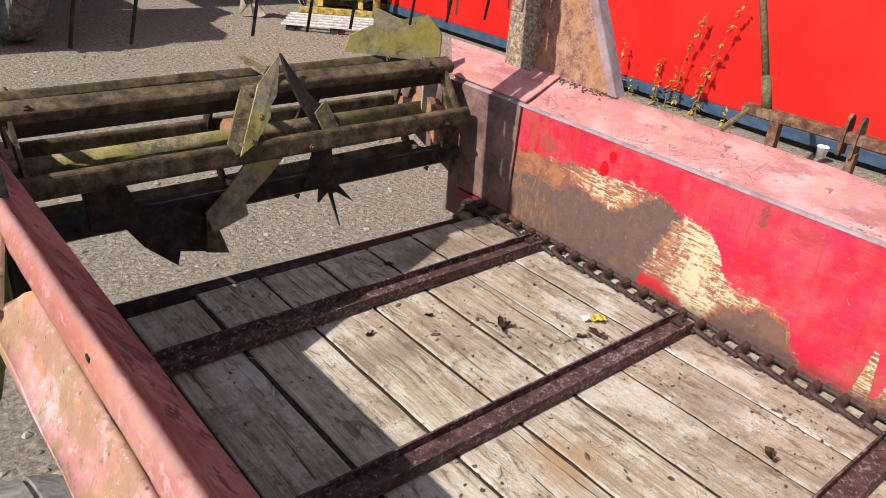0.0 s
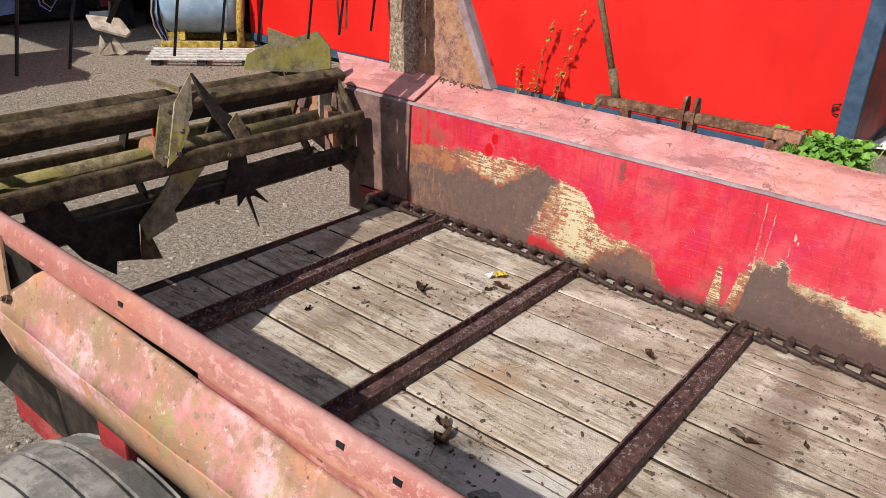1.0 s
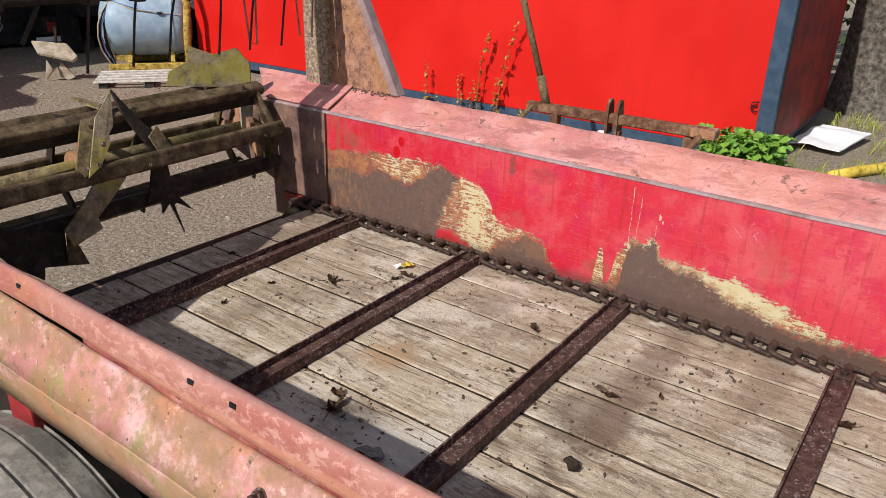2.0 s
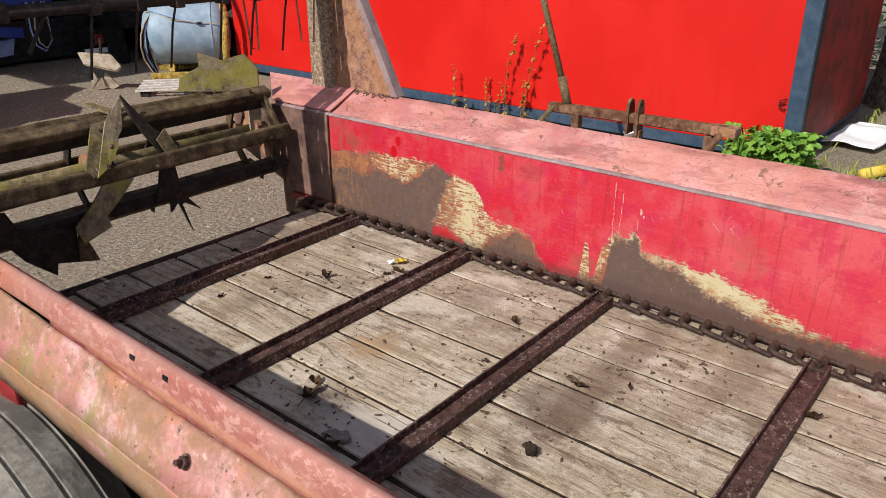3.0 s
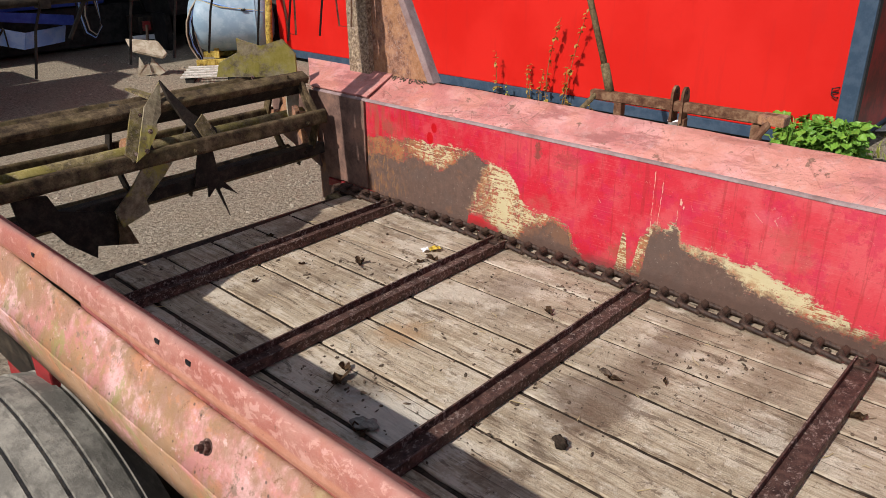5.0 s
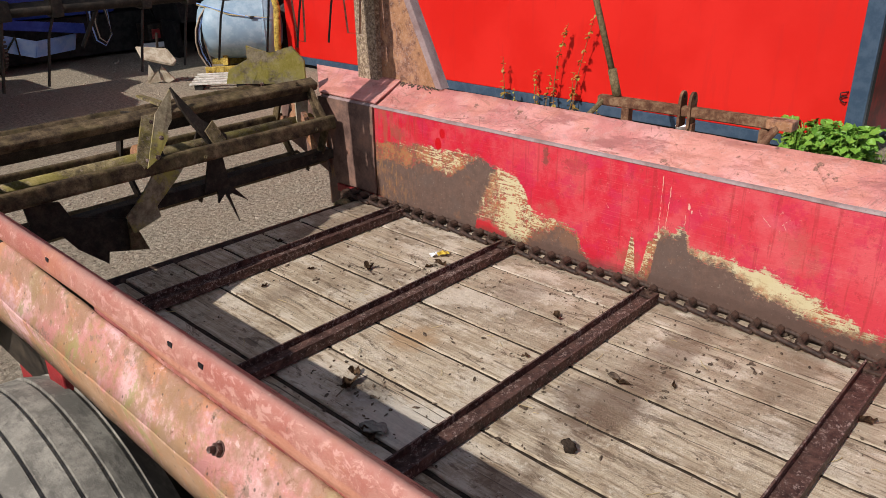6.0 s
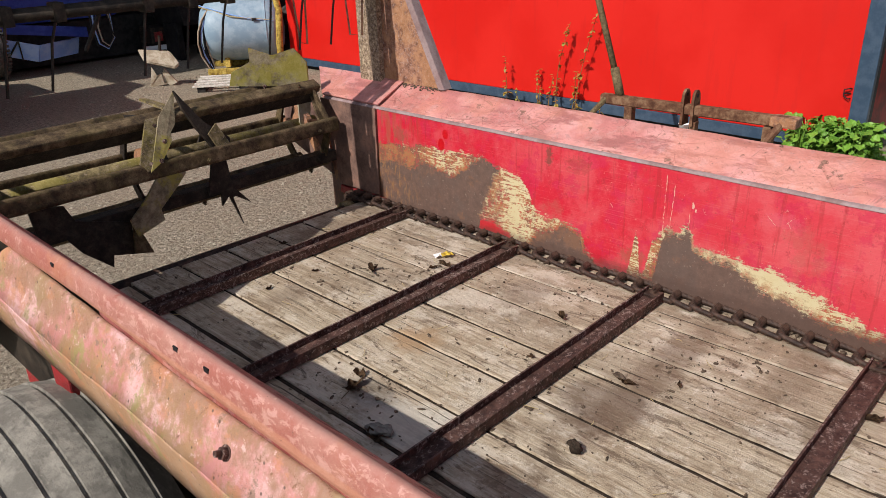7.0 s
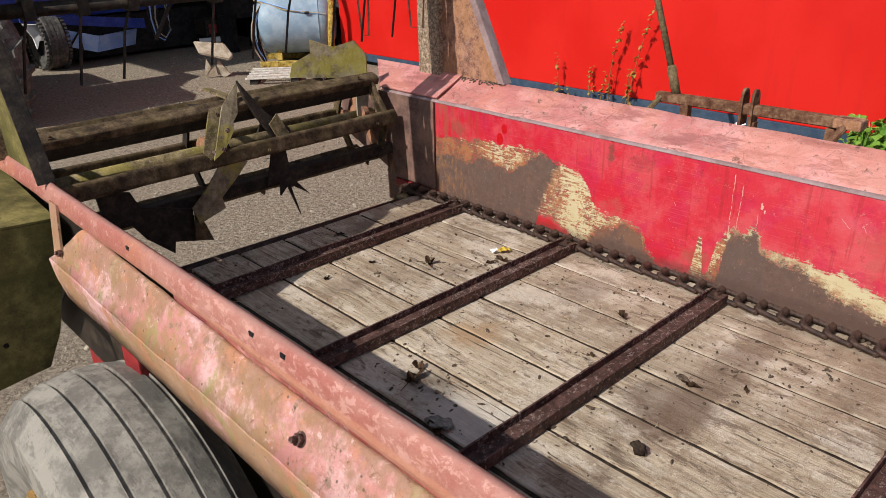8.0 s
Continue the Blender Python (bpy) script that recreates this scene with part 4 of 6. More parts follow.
# slats: steel channels lying across the bed, open upwards
SLAT_Y = [0.130, -0.420, -0.975, -1.600, -2.18, -2.76]
prof = [(0, 0), (0.055, 0), (0.055, 0.036), (0.050, 0.036), (0.050, 0.016), (0.005, 0.016), (0.005, 0.030), (0, 0.030)]
for k, y in enumerate(SLAT_Y):
    bm = extrude_profile([(y + u, BED + 0.004 + w) for u, w in prof], -1.365, -0.085, "x", cuts=14)
    for v in bm.verts:
        v.co.z += 0.0015 * noise.noise(Vector((v.co.x * 9, v.co.y * 30, k)))
    slat = part("slat", bm, M_SLAT, spreader, "dark rusty channel slat across the bed")
    for x in (-0.098, -1.352):
        ys = y
        bm = box(x - 0.020, x + 0.020, ys + 0.006, ys + 0.052, BED + 0.021, BED + 0.030, 0.003)
        hexbolt((x, ys + 0.029, BED + 0.030), (0, 0, 1), 0.011, 0.008, bm)
        part("chain_lug", bm, M_CHAIN, slat)

# chains: open cast links with hooked ends
PITCH = 0.0640
bm = bmesh.new()
for s in (-1, 1):
    tube([(s * 0.028, -0.031, -0.004), (s * 0.030, -0.010, -0.001), (s * 0.029, 0.015, 0.002), (s * 0.025, 0.033, 0.005)], 0.0078, 8, bm)
tube([(-0.033, -0.031, -0.003), (0.033, -0.031, -0.003)], 0.0085, 8, bm)
tube([(-0.022, 0.033, 0.004), (0.022, 0.033, 0.004)], 0.0115, 8, bm)
plate([(-0.020, 0.026, 0.010), (0.020, 0.026, 0.010), (0.016, 0.037, 0.019), (-0.016, 0.037, 0.019)], 0.008, bm)
link_mesh = mesh_of("link", bm, M_CHAIN)
for x in (-0.055, -1.400):
    chain = new("bed_chain")
    chain.parent = spreader
    tagged(chain, "oily brown hook-link bed chain")
    for k in range(-44, 14):
        y = SLAT_Y[1] + 0.029 + PITCH * k + (0.055 if x < -1 else 0.0)
        if y > Y_END - 0.02 or y < Y_FRONT + 0.06:
            continue
        link = new("link", link_mesh)
        link.parent = chain
        link.matrix_local = pose(x + rnd.uniform(-0.002, 0.002), y, BED + 0.013, rnd.uniform(-2, 2), rnd.uniform(-3, 3), rnd.uniform(-3, 3))
    for k, a in enumerate((70, 25, -20)):
        link = new("link", link_mesh)
        link.parent = chain
        link.matrix_local = pose(x, Y_END + 0.055 * math.cos(radians(a)), BED - 0.042 + 0.055 * math.sin(radians(a)), a - 90, 0, 0)

# ---- beater ----
AX = Vector((0, 0.765, 0.962))
beater = part("beater_shaft", tube([(-1.44, AX.y, AX.z), (-0.01, AX.y, AX.z)], 0.029, 16), M_MOSS, spreader, "mossy yellow-green beater tube", smooth=True)


def on_rotor(x, deg, r):
    return Vector((x, AX.y + r * math.cos(radians(deg)), AX.z + r * math.sin(radians(deg))))


BARS, RB = (53, 113, 173, 233, 293, 353), 0.186
for deg in BARS:
    # heavy rounded flat bar, bent a little; a dark inner strap stands in for its shaded underside
    bm = bmesh.new()
    bmesh.ops.create_cube(bm, size=1, matrix=Matrix.Diagonal((1.37, 0.058, 0.036 if deg < 200 else 0.028, 1)))
    for cut in range(1, 26):
        bmesh.ops.bisect_plane(bm, geom=bm.verts[:] + bm.edges[:] + bm.faces[:], plane_co=(-0.685 + 1.37 * cut / 26, 0, 0), plane_no=(1, 0, 0))
    long_edges = [e for e in bm.edges if abs(e.verts[0].co.x - e.verts[1].co.x) > 0.02]
    bmesh.ops.bevel(bm, geom=long_edges, offset=0.0138, segments=4, affect="EDGES", profile=0.6)
    for v in bm.verts:
        v.co += Vector((0, 0.004, 0.003)) * noise.noise(Vector((v.co.x * 2.5, deg, 0))) + noise.noise_vector(v.co * 22) * 0.0012
    bm.transform(Matrix.Translation(on_rotor(-0.735, deg, RB)) @ pose(0, 0, 0, deg - 90))
    bar = part("beater_bar", bm, M_ROTOR, beater)
    if deg in (53, 113, 173):
        a, b = on_rotor(-1.40, deg + 7, RB - 0.012), on_rotor(-0.07, deg + 7, RB - 0.012)
        t = (on_rotor(0, deg + 14, 1.0) - AX) * -0.058
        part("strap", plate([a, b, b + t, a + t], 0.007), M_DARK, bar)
    for x in (-1.36, -0.66, -0.15):
        p = on_rotor(x, deg + 3, RB + 0.017)
        part("bolt", hexbolt(p, on_rotor(0, deg + 3, 1) - AX, 0.009, 0.007), M_ROTOR, bar)
# The middle links get the near-black colour in place of shade on their faces.
for x, mat in ((-1.40, M_ROTOR), (-0.81, M_DARK), (-0.085, M_ROTOR)):
    spider = part("hub", tube([(x - 0.012, AX.y, AX.z), (x + 0.012, AX.y, AX.z)], 0.060, 14), M_POST, beater)
    for k in range(6):
        a, b = on_rotor(x, BARS[k], RB), on_rotor(x, BARS[(k + 1) % 6], RB)
        w = (a + b) / 2 - AX
        w.x = 0
        w = w.normalized() * 0.018
        part("spider_link", plate([a + w, b + w, b - w, a - w], 0.010), mat, spider)
    for k in (0, 2) if x != -0.81 else ():
        a, b = on_rotor(x + 0.011, BARS[k], RB), on_rotor(x + 0.011, BARS[k] + 180, RB)
        n = (b - a).cross(Vector((1, 0, 0))).normalized() * 0.022
        part("arm", plate([a + n, b + n, b - n, a - n], 0.008), M_POST, spider)


def knife(corners, mat, thick=0.008, bolts=(), label=""):
    """A cut plate bolted to the beater."""
    ob = part("knife", plate(corners, thick), mat, beater, label)
    c = [Vector(p) for p in corners]
    n = (c[1] - c[0]).cross(c[2] - c[0]).normalized()
    n = n if n.y < 0 else -n
    for p in bolts:
        part("bolt", hexbolt(Vector(p) + n * thick / 2, n, 0.009, 0.006), M_SLAT, ob)
    return ob


# broad mossy knife and its flap on the bar behind
knife([(-0.247, 0.865, 1.142), (-0.245, 0.863, 1.226), (-0.244, 0.863, 1.298), (-0.219, 0.849, 1.286), (-0.165, 0.819, 1.262), (-0.085, 0.775, 1.284), (-0.042, 0.751, 1.222), (-0.042, 0.751, 1.123)], M_MOSSBLADE, 0.009, ((-0.10, 0.775, 1.135), (-0.24, 0.775, 1.150)), "broad mossy throwing knife")
knife([(-0.329, 0.909, 1.15), (-0.315, 0.902, 1.205), (-0.248, 0.865, 1.241), (-0.216, 0.847, 1.185), (-0.236, 0.858, 1.141)], M_MOSSBLADE, 0.008)
# bracket, pale notched blade and dark wing on the bars facing the bed
knife([(-0.822, 0.669, 1.143), (-0.769, 0.675, 1.141), (-0.868, 0.564, 0.995), (-0.893, 0.558, 0.993), (-0.912, 0.574, 1.021)], M_MOSS, 0.010, ((-0.800, 0.660, 1.115), (-0.875, 0.572, 1.008)), "mossy bolted bracket")
knife([(-0.775, 0.662, 1.145), (-0.676, 0.717, 1.212), (-0.726, 0.647, 1.112), (-0.756, 0.629, 1.09), (-0.766, 0.611, 1.064), (-0.834, 0.567, 1.013), (-0.891, 0.543, 0.993)], M_MOSSBLADE, 0.008, ((-0.80, 0.60, 1.07), (-0.84, 0.565, 1.015)), "pale worn notched knife with yellow moss")
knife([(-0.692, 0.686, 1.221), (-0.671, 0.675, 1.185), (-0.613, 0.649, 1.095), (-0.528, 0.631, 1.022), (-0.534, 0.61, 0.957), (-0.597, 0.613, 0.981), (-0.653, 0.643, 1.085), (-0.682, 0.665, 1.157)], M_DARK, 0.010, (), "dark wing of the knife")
knife([(-0.574, 0.633, 1.086), (-0.529, 0.602, 0.98), (-0.545, 0.595, 0.962), (-0.586, 0.597, 0.977), (-0.616, 0.62, 1.056)], M_MOSS, 0.008)
# olive knife below with its dark heel
knife([(-0.86, 0.57, 0.967), (-0.752, 0.57, 0.955), (-0.793, 0.57, 0.914), (-0.871, 0.57, 0.846), (-0.863, 0.57, 0.804), (-0.968, 0.57, 0.772), (-0.986, 0.57, 0.835), (-0.918, 0.57, 0.897)], M_MOSSBLADE, 0.008, (), "olive worn lower knife")
knife([(-0.974, 0.585, 0.828), (-0.942, 0.585, 0.76), (-0.919, 0.585, 0.691), (-0.986, 0.585, 0.709)], M_ROTOR, 0.008)
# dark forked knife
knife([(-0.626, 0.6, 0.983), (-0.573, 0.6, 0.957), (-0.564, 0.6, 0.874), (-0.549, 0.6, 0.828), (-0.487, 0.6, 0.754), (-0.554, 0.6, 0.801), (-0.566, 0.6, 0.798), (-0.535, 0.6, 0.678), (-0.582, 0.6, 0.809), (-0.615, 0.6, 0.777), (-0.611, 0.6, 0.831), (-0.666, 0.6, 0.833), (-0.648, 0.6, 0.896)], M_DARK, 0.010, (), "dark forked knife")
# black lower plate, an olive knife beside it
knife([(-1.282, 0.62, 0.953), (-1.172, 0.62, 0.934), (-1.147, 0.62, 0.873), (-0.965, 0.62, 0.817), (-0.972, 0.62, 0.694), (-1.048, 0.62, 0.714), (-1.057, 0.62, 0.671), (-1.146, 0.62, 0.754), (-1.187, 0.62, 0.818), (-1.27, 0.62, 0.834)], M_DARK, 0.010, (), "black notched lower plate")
knife([(-1.279, 0.64, 0.938), (-1.185, 0.64, 0.936), (-1.141, 0.64, 0.866), (-1.247, 0.64, 0.899)], M_MOSS, 0.008)
# links and plates between the bars
knife([(-0.092, 0.684, 1.107), (-0.054, 0.69, 1.108), (-0.086, 0.594, 0.988), (-0.124, 0.588, 0.988)], M_ROTOR, 0.010)
knife([(-0.117, 0.74, 1.075), (-0.049, 0.74, 1.077), (-0.068, 0.74, 0.952), (-0.118, 0.74, 0.963)], M_BLADE, 0.008, (), "speckled pale end plate")
knife([(-0.748, 0.848, 1.178), (-0.72, 0.86, 1.174), (-0.698, 0.752, 1.162), (-0.745, 0.68, 1.166)], M_MOSS, 0.008)
knife([(-0.765, 0.800, 1.121), (-0.715, 0.800, 1.121), (-0.690, 0.800, 0.980), (-0.786, 0.800, 0.980)], M_REDRUST, 0.008, (), "red and orange rusted arm plate")
knife([(-0.470, 0.830, 1.111), (-0.418, 0.830, 1.110), (-0.465, 0.915, 0.930), (-0.520, 0.915, 0.930)], M_DARK, 0.010)

# end plate of the beater and the lower cross bar
part("bearing_plate", plate([(-0.02, 0.66, 0.74), (-0.02, 0.98, 0.86), (-0.02, 0.98, 1.12), (-0.02, 0.74, 1.10)], 0.008), M_PLATE, spreader, "rusty bearing plate")
part("bearing_plate", plate([(-1.435, 0.55, 0.74), (-1.435, 0.98, 0.86), (-1.435, 0.98, 1.12), (-1.435, 0.60, 1.10)], 0.008), M_PLATE, spreader, "rusty bearing plate")
bm = extrude_profile([(0.620, 0.815), (0.627, 0.815), (0.627, 0.850), (0.675, 0.850), (0.675, 0.858), (0.620, 0.858)], -1.43, -0.03, "x")
for x in (-1.3, -0.62, -0.13):
    hexbolt((x, 0.62, 0.837), (0, -1, 0), 0.010, 0.008, bm)
part("lower_cross_bar", bm, M_DARK, spreader, "dark bolted angle bar below the beater")

# tine bars between the posts
bm = tube([(-1.565, 0.44, 1.550), (0.150, 0.44, 1.550)], 0.020, 12)
tine_bar = part("tine_bar", bm, M_DARK, spreader, "dark greasy bar with hanging tines", smooth=True)
part("upper_bar", box(-1.565, 0.150, 0.470, 0.550, 1.590, 1.680, 0.006), M_DARK, tine_bar, "dark cross beam")
for k, x in enumerate((-1.457, -1.316, -1.177, -0.912, -0.762, -0.625, -0.45, -0.306, -0.16)):
    lean = 0.02 * math.sin(k * 2.3)
    part("tine", tube([(x + 0.058, 0.44, 1.550), (x + 0.028 + lean * 0.4, 0.425, 1.47), (x + lean * 0.5, 0.42, 1.338)], 0.0042, 6), M_DARK, tine_bar)
    part("clamp", box(x + 0.042, x + 0.074, 0.415, 0.465, 1.523, 1.577, 0.005), M_DARK, tine_bar)
part("strut", tube([(-0.985, 0.44, 1.56), (-1.055, 0.46, 1.43)], 0.006, 6), M_DARK, tine_bar)
for x, s in ((-0.06, 0.10), (-0.30, 0.06)):
    part("wire_loop", tube([(x, 0.45, 1.58), (x + 0.01, 0.44, 1.36), (x + s * 0.7, 0.44, 1.35), (x + s, 0.45, 1.58)], 0.0035, 6), M_POST, tine_bar)

# drive shield on the left rear corner
SHIELD = [(-1.535, 0.120, 1.075), (-1.548, 0.120, 0.960), (-1.560, 0.120, 0.895), (-1.592, 0.120, 0.775), (-1.635, 0.120, 0.688), (-1.780, 0.120, 0.672), (-1.930, 0.120, 0.680), (-1.930, 0.120, 1.105)]
shield = part("drive_shield", plate(SHIELD, 0.006), M_OLIVE, spreader, "olive yellow sheet drive shield")
part("shield_top", plate([(-1.535, 0.116, 1.080), (-1.935, 0.116, 1.110), (-1.935, 0.62, 1.150), (-1.535, 0.62, 1.120)], 0.006), M_OLIVE, shield)
part("shield_side", plate([(-1.536, 0.125, 1.075), (-1.536, 0.62, 1.11), (-1.536, 0.62, 0.50), (-1.536, 0.125, 0.90)], 0.006), M_DARK, shield)
part("rivet", hexbolt((-1.72, 0.116, 0.79), (0, -1, 0), 0.007, 0.004), M_DARK, shield)

# wheels
TW, TR = 0.320, 0.496


def make_wheel(cx, cy):
    wheel = new("wheel")
    wheel.parent = spreader
    wheel.location = (cx, cy, TR - LIFT)
    h = TW / 2
    out = [(-h + 0.02, 0.27), (-h - 0.004, 0.36), (-h, 0.43), (-h + 0.018, TR - 0.048)]
    for k, u in enumerate((-0.106, -0.053, 0.0, 0.053, 0.106)):
        crown = lambda q: TR - 1.7 * q * q
        out += [(u - 0.0050, crown(u)), (u - 0.0030, crown(u) - 0.008), (u + 0.0030, crown(u) - 0.008), (u + 0.0050, crown(u))]
    out += [(h - 0.018, TR - 0.048), (h, 0.43), (h + 0.004, 0.36), (h - 0.02, 0.27)]
    bm = ring_of_revolution(out, 72)
    tyre = part("tyre", bm, M_TYRE, wheel, "grey dusty tyre with round grooves")
    bm = ring_of_revolution([(-0.12, 0.275), (-0.135, 0.285), (-0.15, 0.282), (-0.145, 0.26), (-0.06, 0.235), (-0.05, 0.06), (-0.04, 0.06), (0.06, 0.23), (0.14, 0.275)], 40)
    rim = part("rim", bm, M_RIM, wheel, "rusty yellow rim")
    for k in range(6):
        a = 2 * math.pi * k / 6
        part("wheel_nut", hexbolt((-0.052, 0.11 * math.cos(a), 0.11 * math.sin(a)), (-1, 0, 0), 0.014, 0.014), M_RIM, rim)
    return wheel


make_wheel(-1.668, -0.430)
make_wheel(0.25, -0.448)


# ---- red container ----
CX, CY0, CY1, CW, CH = 0.0, 0.0, 7.4, 2.44, 2.90
container = thing("box_container", "red flat-sided box container with slate blue corner posts", "container", (4.40, -0.335, 0))
container.rotation_euler.z = radians(0.4)
part("body", box(CX, CX + CW, CY0 + 0.10, CY1, 0.158, CH, 0.01), M_CONT, container, "smooth bright red side panels")
part("bottom_rail", box(CX - 0.012, CX + CW, CY0 + 0.02, CY1, 0.06, 0.158, 0.006), M_BLUE, container, "slate blue bottom rail")
part("underframe", box(CX + 0.06, CX + CW - 0.06, CY0 + 0.1, CY1 - 0.1, 0.0, 0.06), M_BLACKM, container, "black underframe")
part("corner_post", box(CX - 0.014, CX + 0.050, CY0 - 0.012, CY0 + 0.120, 0.02, CH + 0.01, 0.006), M_BLUE, container, "slate blue corner post")
part("door_seal", box(CX + 0.054, CX + 0.115, CY0 - 0.010, CY0 + 0.09, 0.10, CH, 0.004), M_SEAL, container, "black rubber door seal")
part("door_seal", box(CX + 0.125, CX + 0.160, CY0 - 0.004, CY0 + 0.09, 0.10, CH, 0.004), M_SEAL, container, "black rubber door seal")
door = part("door", box(CX + 0.165, CX + CW - 0.02, CY0 + 0.01, CY0 + 0.09, 0.12, CH - 0.04, 0.008), M_DOOR, container, "grimy red end door, its colour darkened for shade")
part("door_sign", box(CX + 0.50, CX + 0.85, CY0 + 0.004, CY0 + 0.012, 1.34, 1.50), M_EDGE, door, "grey panel on the door")
hasp = tube([(-0.005, 0.135, 0.570), (-0.03, 0.145, 0.570), (-0.03, 0.180, 0.560), (-0.03, 0.180, 0.510), (-0.03, 0.145, 0.490), (-0.005, 0.135, 0.490)], 0.005, 8)
tube([(-0.005, 0.135, 0.530), (-0.03, 0.18, 0.530)], 0.005, 8, hasp)
part("hasp", hasp, M_SEAL, container, "bent dark steel hasp")

# ---- toolbar with its pole, standing before the container ----
toolbar = thing("linkage_toolbar", "rusty brown tractor linkage toolbar on short feet", "farm implement", (3.0, 0.4, 0))
BA, BB = Vector((0.0, 0.765, 0.572)), Vector((0.0, -0.64, 0.590))
d = (BB - BA).normalized()
s = d.cross(Vector((0, 0, 1)))


def along(a, b, half, h):
    return plate([a + s * half, b + s * half, b - s * half, a - s * half], h)


bm = along(BA, BB, 0.034, 0.072)
bmesh.ops.bevel(bm, geom=bm.edges[:], offset=0.008, segments=2, affect="EDGES")
part("bar", bm, M_BEAM, toolbar, "square rusty bar")
for y in (0.52, -0.515):
    part("foot", box(-0.032, 0.032, y - 0.032, y + 0.032, 0.0, 0.545, 0.006), M_BEAM, toolbar)
for y in (0.085, 0.010):
    c = [Vector((u, y, w)) for u, w in ((0.048, 0.47), (-0.048, 0.47), (-0.050, 0.655), (-0.038, 0.700), (-0.014, 0.722), (0.014, 0.722), (0.038, 0.700), (0.050, 0.655))]
    ear = part("pin_ear", plate(c, 0.020), M_BEAM, toolbar, "rusty pin ear with a hole")
    part("pin_hole", tube([(0, y - 0.0115, 0.685), (0, y + 0.0115, 0.685)], 0.014, 10), M_SEAL, ear)
part("leg", box(-0.030, 0.030, -0.015, 0.030, 0.0, 0.50, 0.005), M_BEAM, toolbar)
part("socket", tube([(0.01, 0.615, 0.60), (0.03, 0.690, 0.80)], 0.034, 12), M_POLE, toolbar, "pole socket", smooth=True)
part("pole", tube([(0.03, 0.665, 0.72), (0.03, 0.865, 1.29), (0.03, 0.912, 1.42)], 0.024, 12), M_POLE, toolbar, "weathered brown upright pole", smooth=True)
part("brace", tube([(-0.02, 0.72, 0.575), (-0.20, 0.83, 0.38)], 0.020, 8), M_POLE, toolbar, "pale timber brace")
part("end_lug", box(-0.06, 0.06, -0.70, -0.53, 0.560, 0.625, 0.012), M_POST, toolbar, "flaking end lug")
part("end_brace", tube([(-0.04, -0.60, 0.575), (-0.26, -0.45, 0.28)], 0.026, 8), M_BEAM, toolbar)
cup = ring_of_revolution([(0.0, 0.030), (0.0, 0.045), (0.11, 0.060), (0.112, 0.064), (0.118, 0.060), (0.112, 0.054), (0.006, 0.042), (0.006, 0.030)], 24, m=pose(4.22, 1.06, 0.048, 0, -90, 0) @ Matrix.Scale(0.75, 4))
solo("plastic_cup", cup, M_WHITE, "small white plastic cup on the ground", "cup", smooth=True)


# ---- plants ----
def leaf_into(bm, base, way, up, length, width, fold=0.25):
    """A leaf of eight triangles with a raised midrib and a drooping tip."""
    base, way, up = Vector(base), Vector(way).normalized(), Vector(up)
    side = way.cross(up).normalized()
    up = side.cross(way)
    mid = [bm.verts.new(base + way * length * f - up * length * 0.30 * f * f) for f in (0, 0.35, 0.72, 1.0)]
    rows = []
    for s in (-1, 1):
        rows.append([bm.verts.new(base + way * length * f + side * s * width * g + up * (width * fold * g - length * 0.30 * f * f)) for f, g in ((0.16, 0.34), (0.45, 0.5), (0.80, 0.28))])
    for r in rows:
        bm.faces.new((mid[0], r[0], mid[1]))
        bm.faces.new((mid[1], r[0], r[1]))
        bm.faces.new((mid[1], r[1], mid[2]))
        bm.faces.new((mid[2], r[1], r[2]))
        bm.faces.new((mid[2], r[2], mid[3]))


def crinkled_leaf(bm, base, way, up, length, width, seed):
    """A broad leaf with a toothed, wavy rim and a puckered blade."""
    base, way, up = Vector(base), Vector(way).normalized(), Vector(up)
    side = way.cross(up).normalized()
    up = side.cross(way)
    rows = []
    for i, (f, w) in enumerate(((0.0, 0.12), (0.18, 0.72), (0.38, 0.86), (0.58, 1.0), (0.80, 0.66), (1.0, 0.10))):
        row = []
        for g in (-1, -0.5, 0, 0.5, 1):
            tooth = 1 + 0.45 * noise.noise(Vector((seed, i * 1.7, g * 2)))
            lift = 0.10 * abs(g) + (0.30 if abs(g) == 1 else 0.12) * noise.noise(Vector((seed + 9, i * 1.3, g * 1.9))) - 0.32 * f * f
            row.append(bm.verts.new(base + way * length * (f + 0.05 * g * g) + side * width * 0.5 * w * g * tooth + up * length * lift))
        rows.append(row)
    for p, q in zip(rows, rows[1:]):
        for k in range(4):
            bm.faces.new((p[k], p[k + 1], q[k + 1], q[k]))


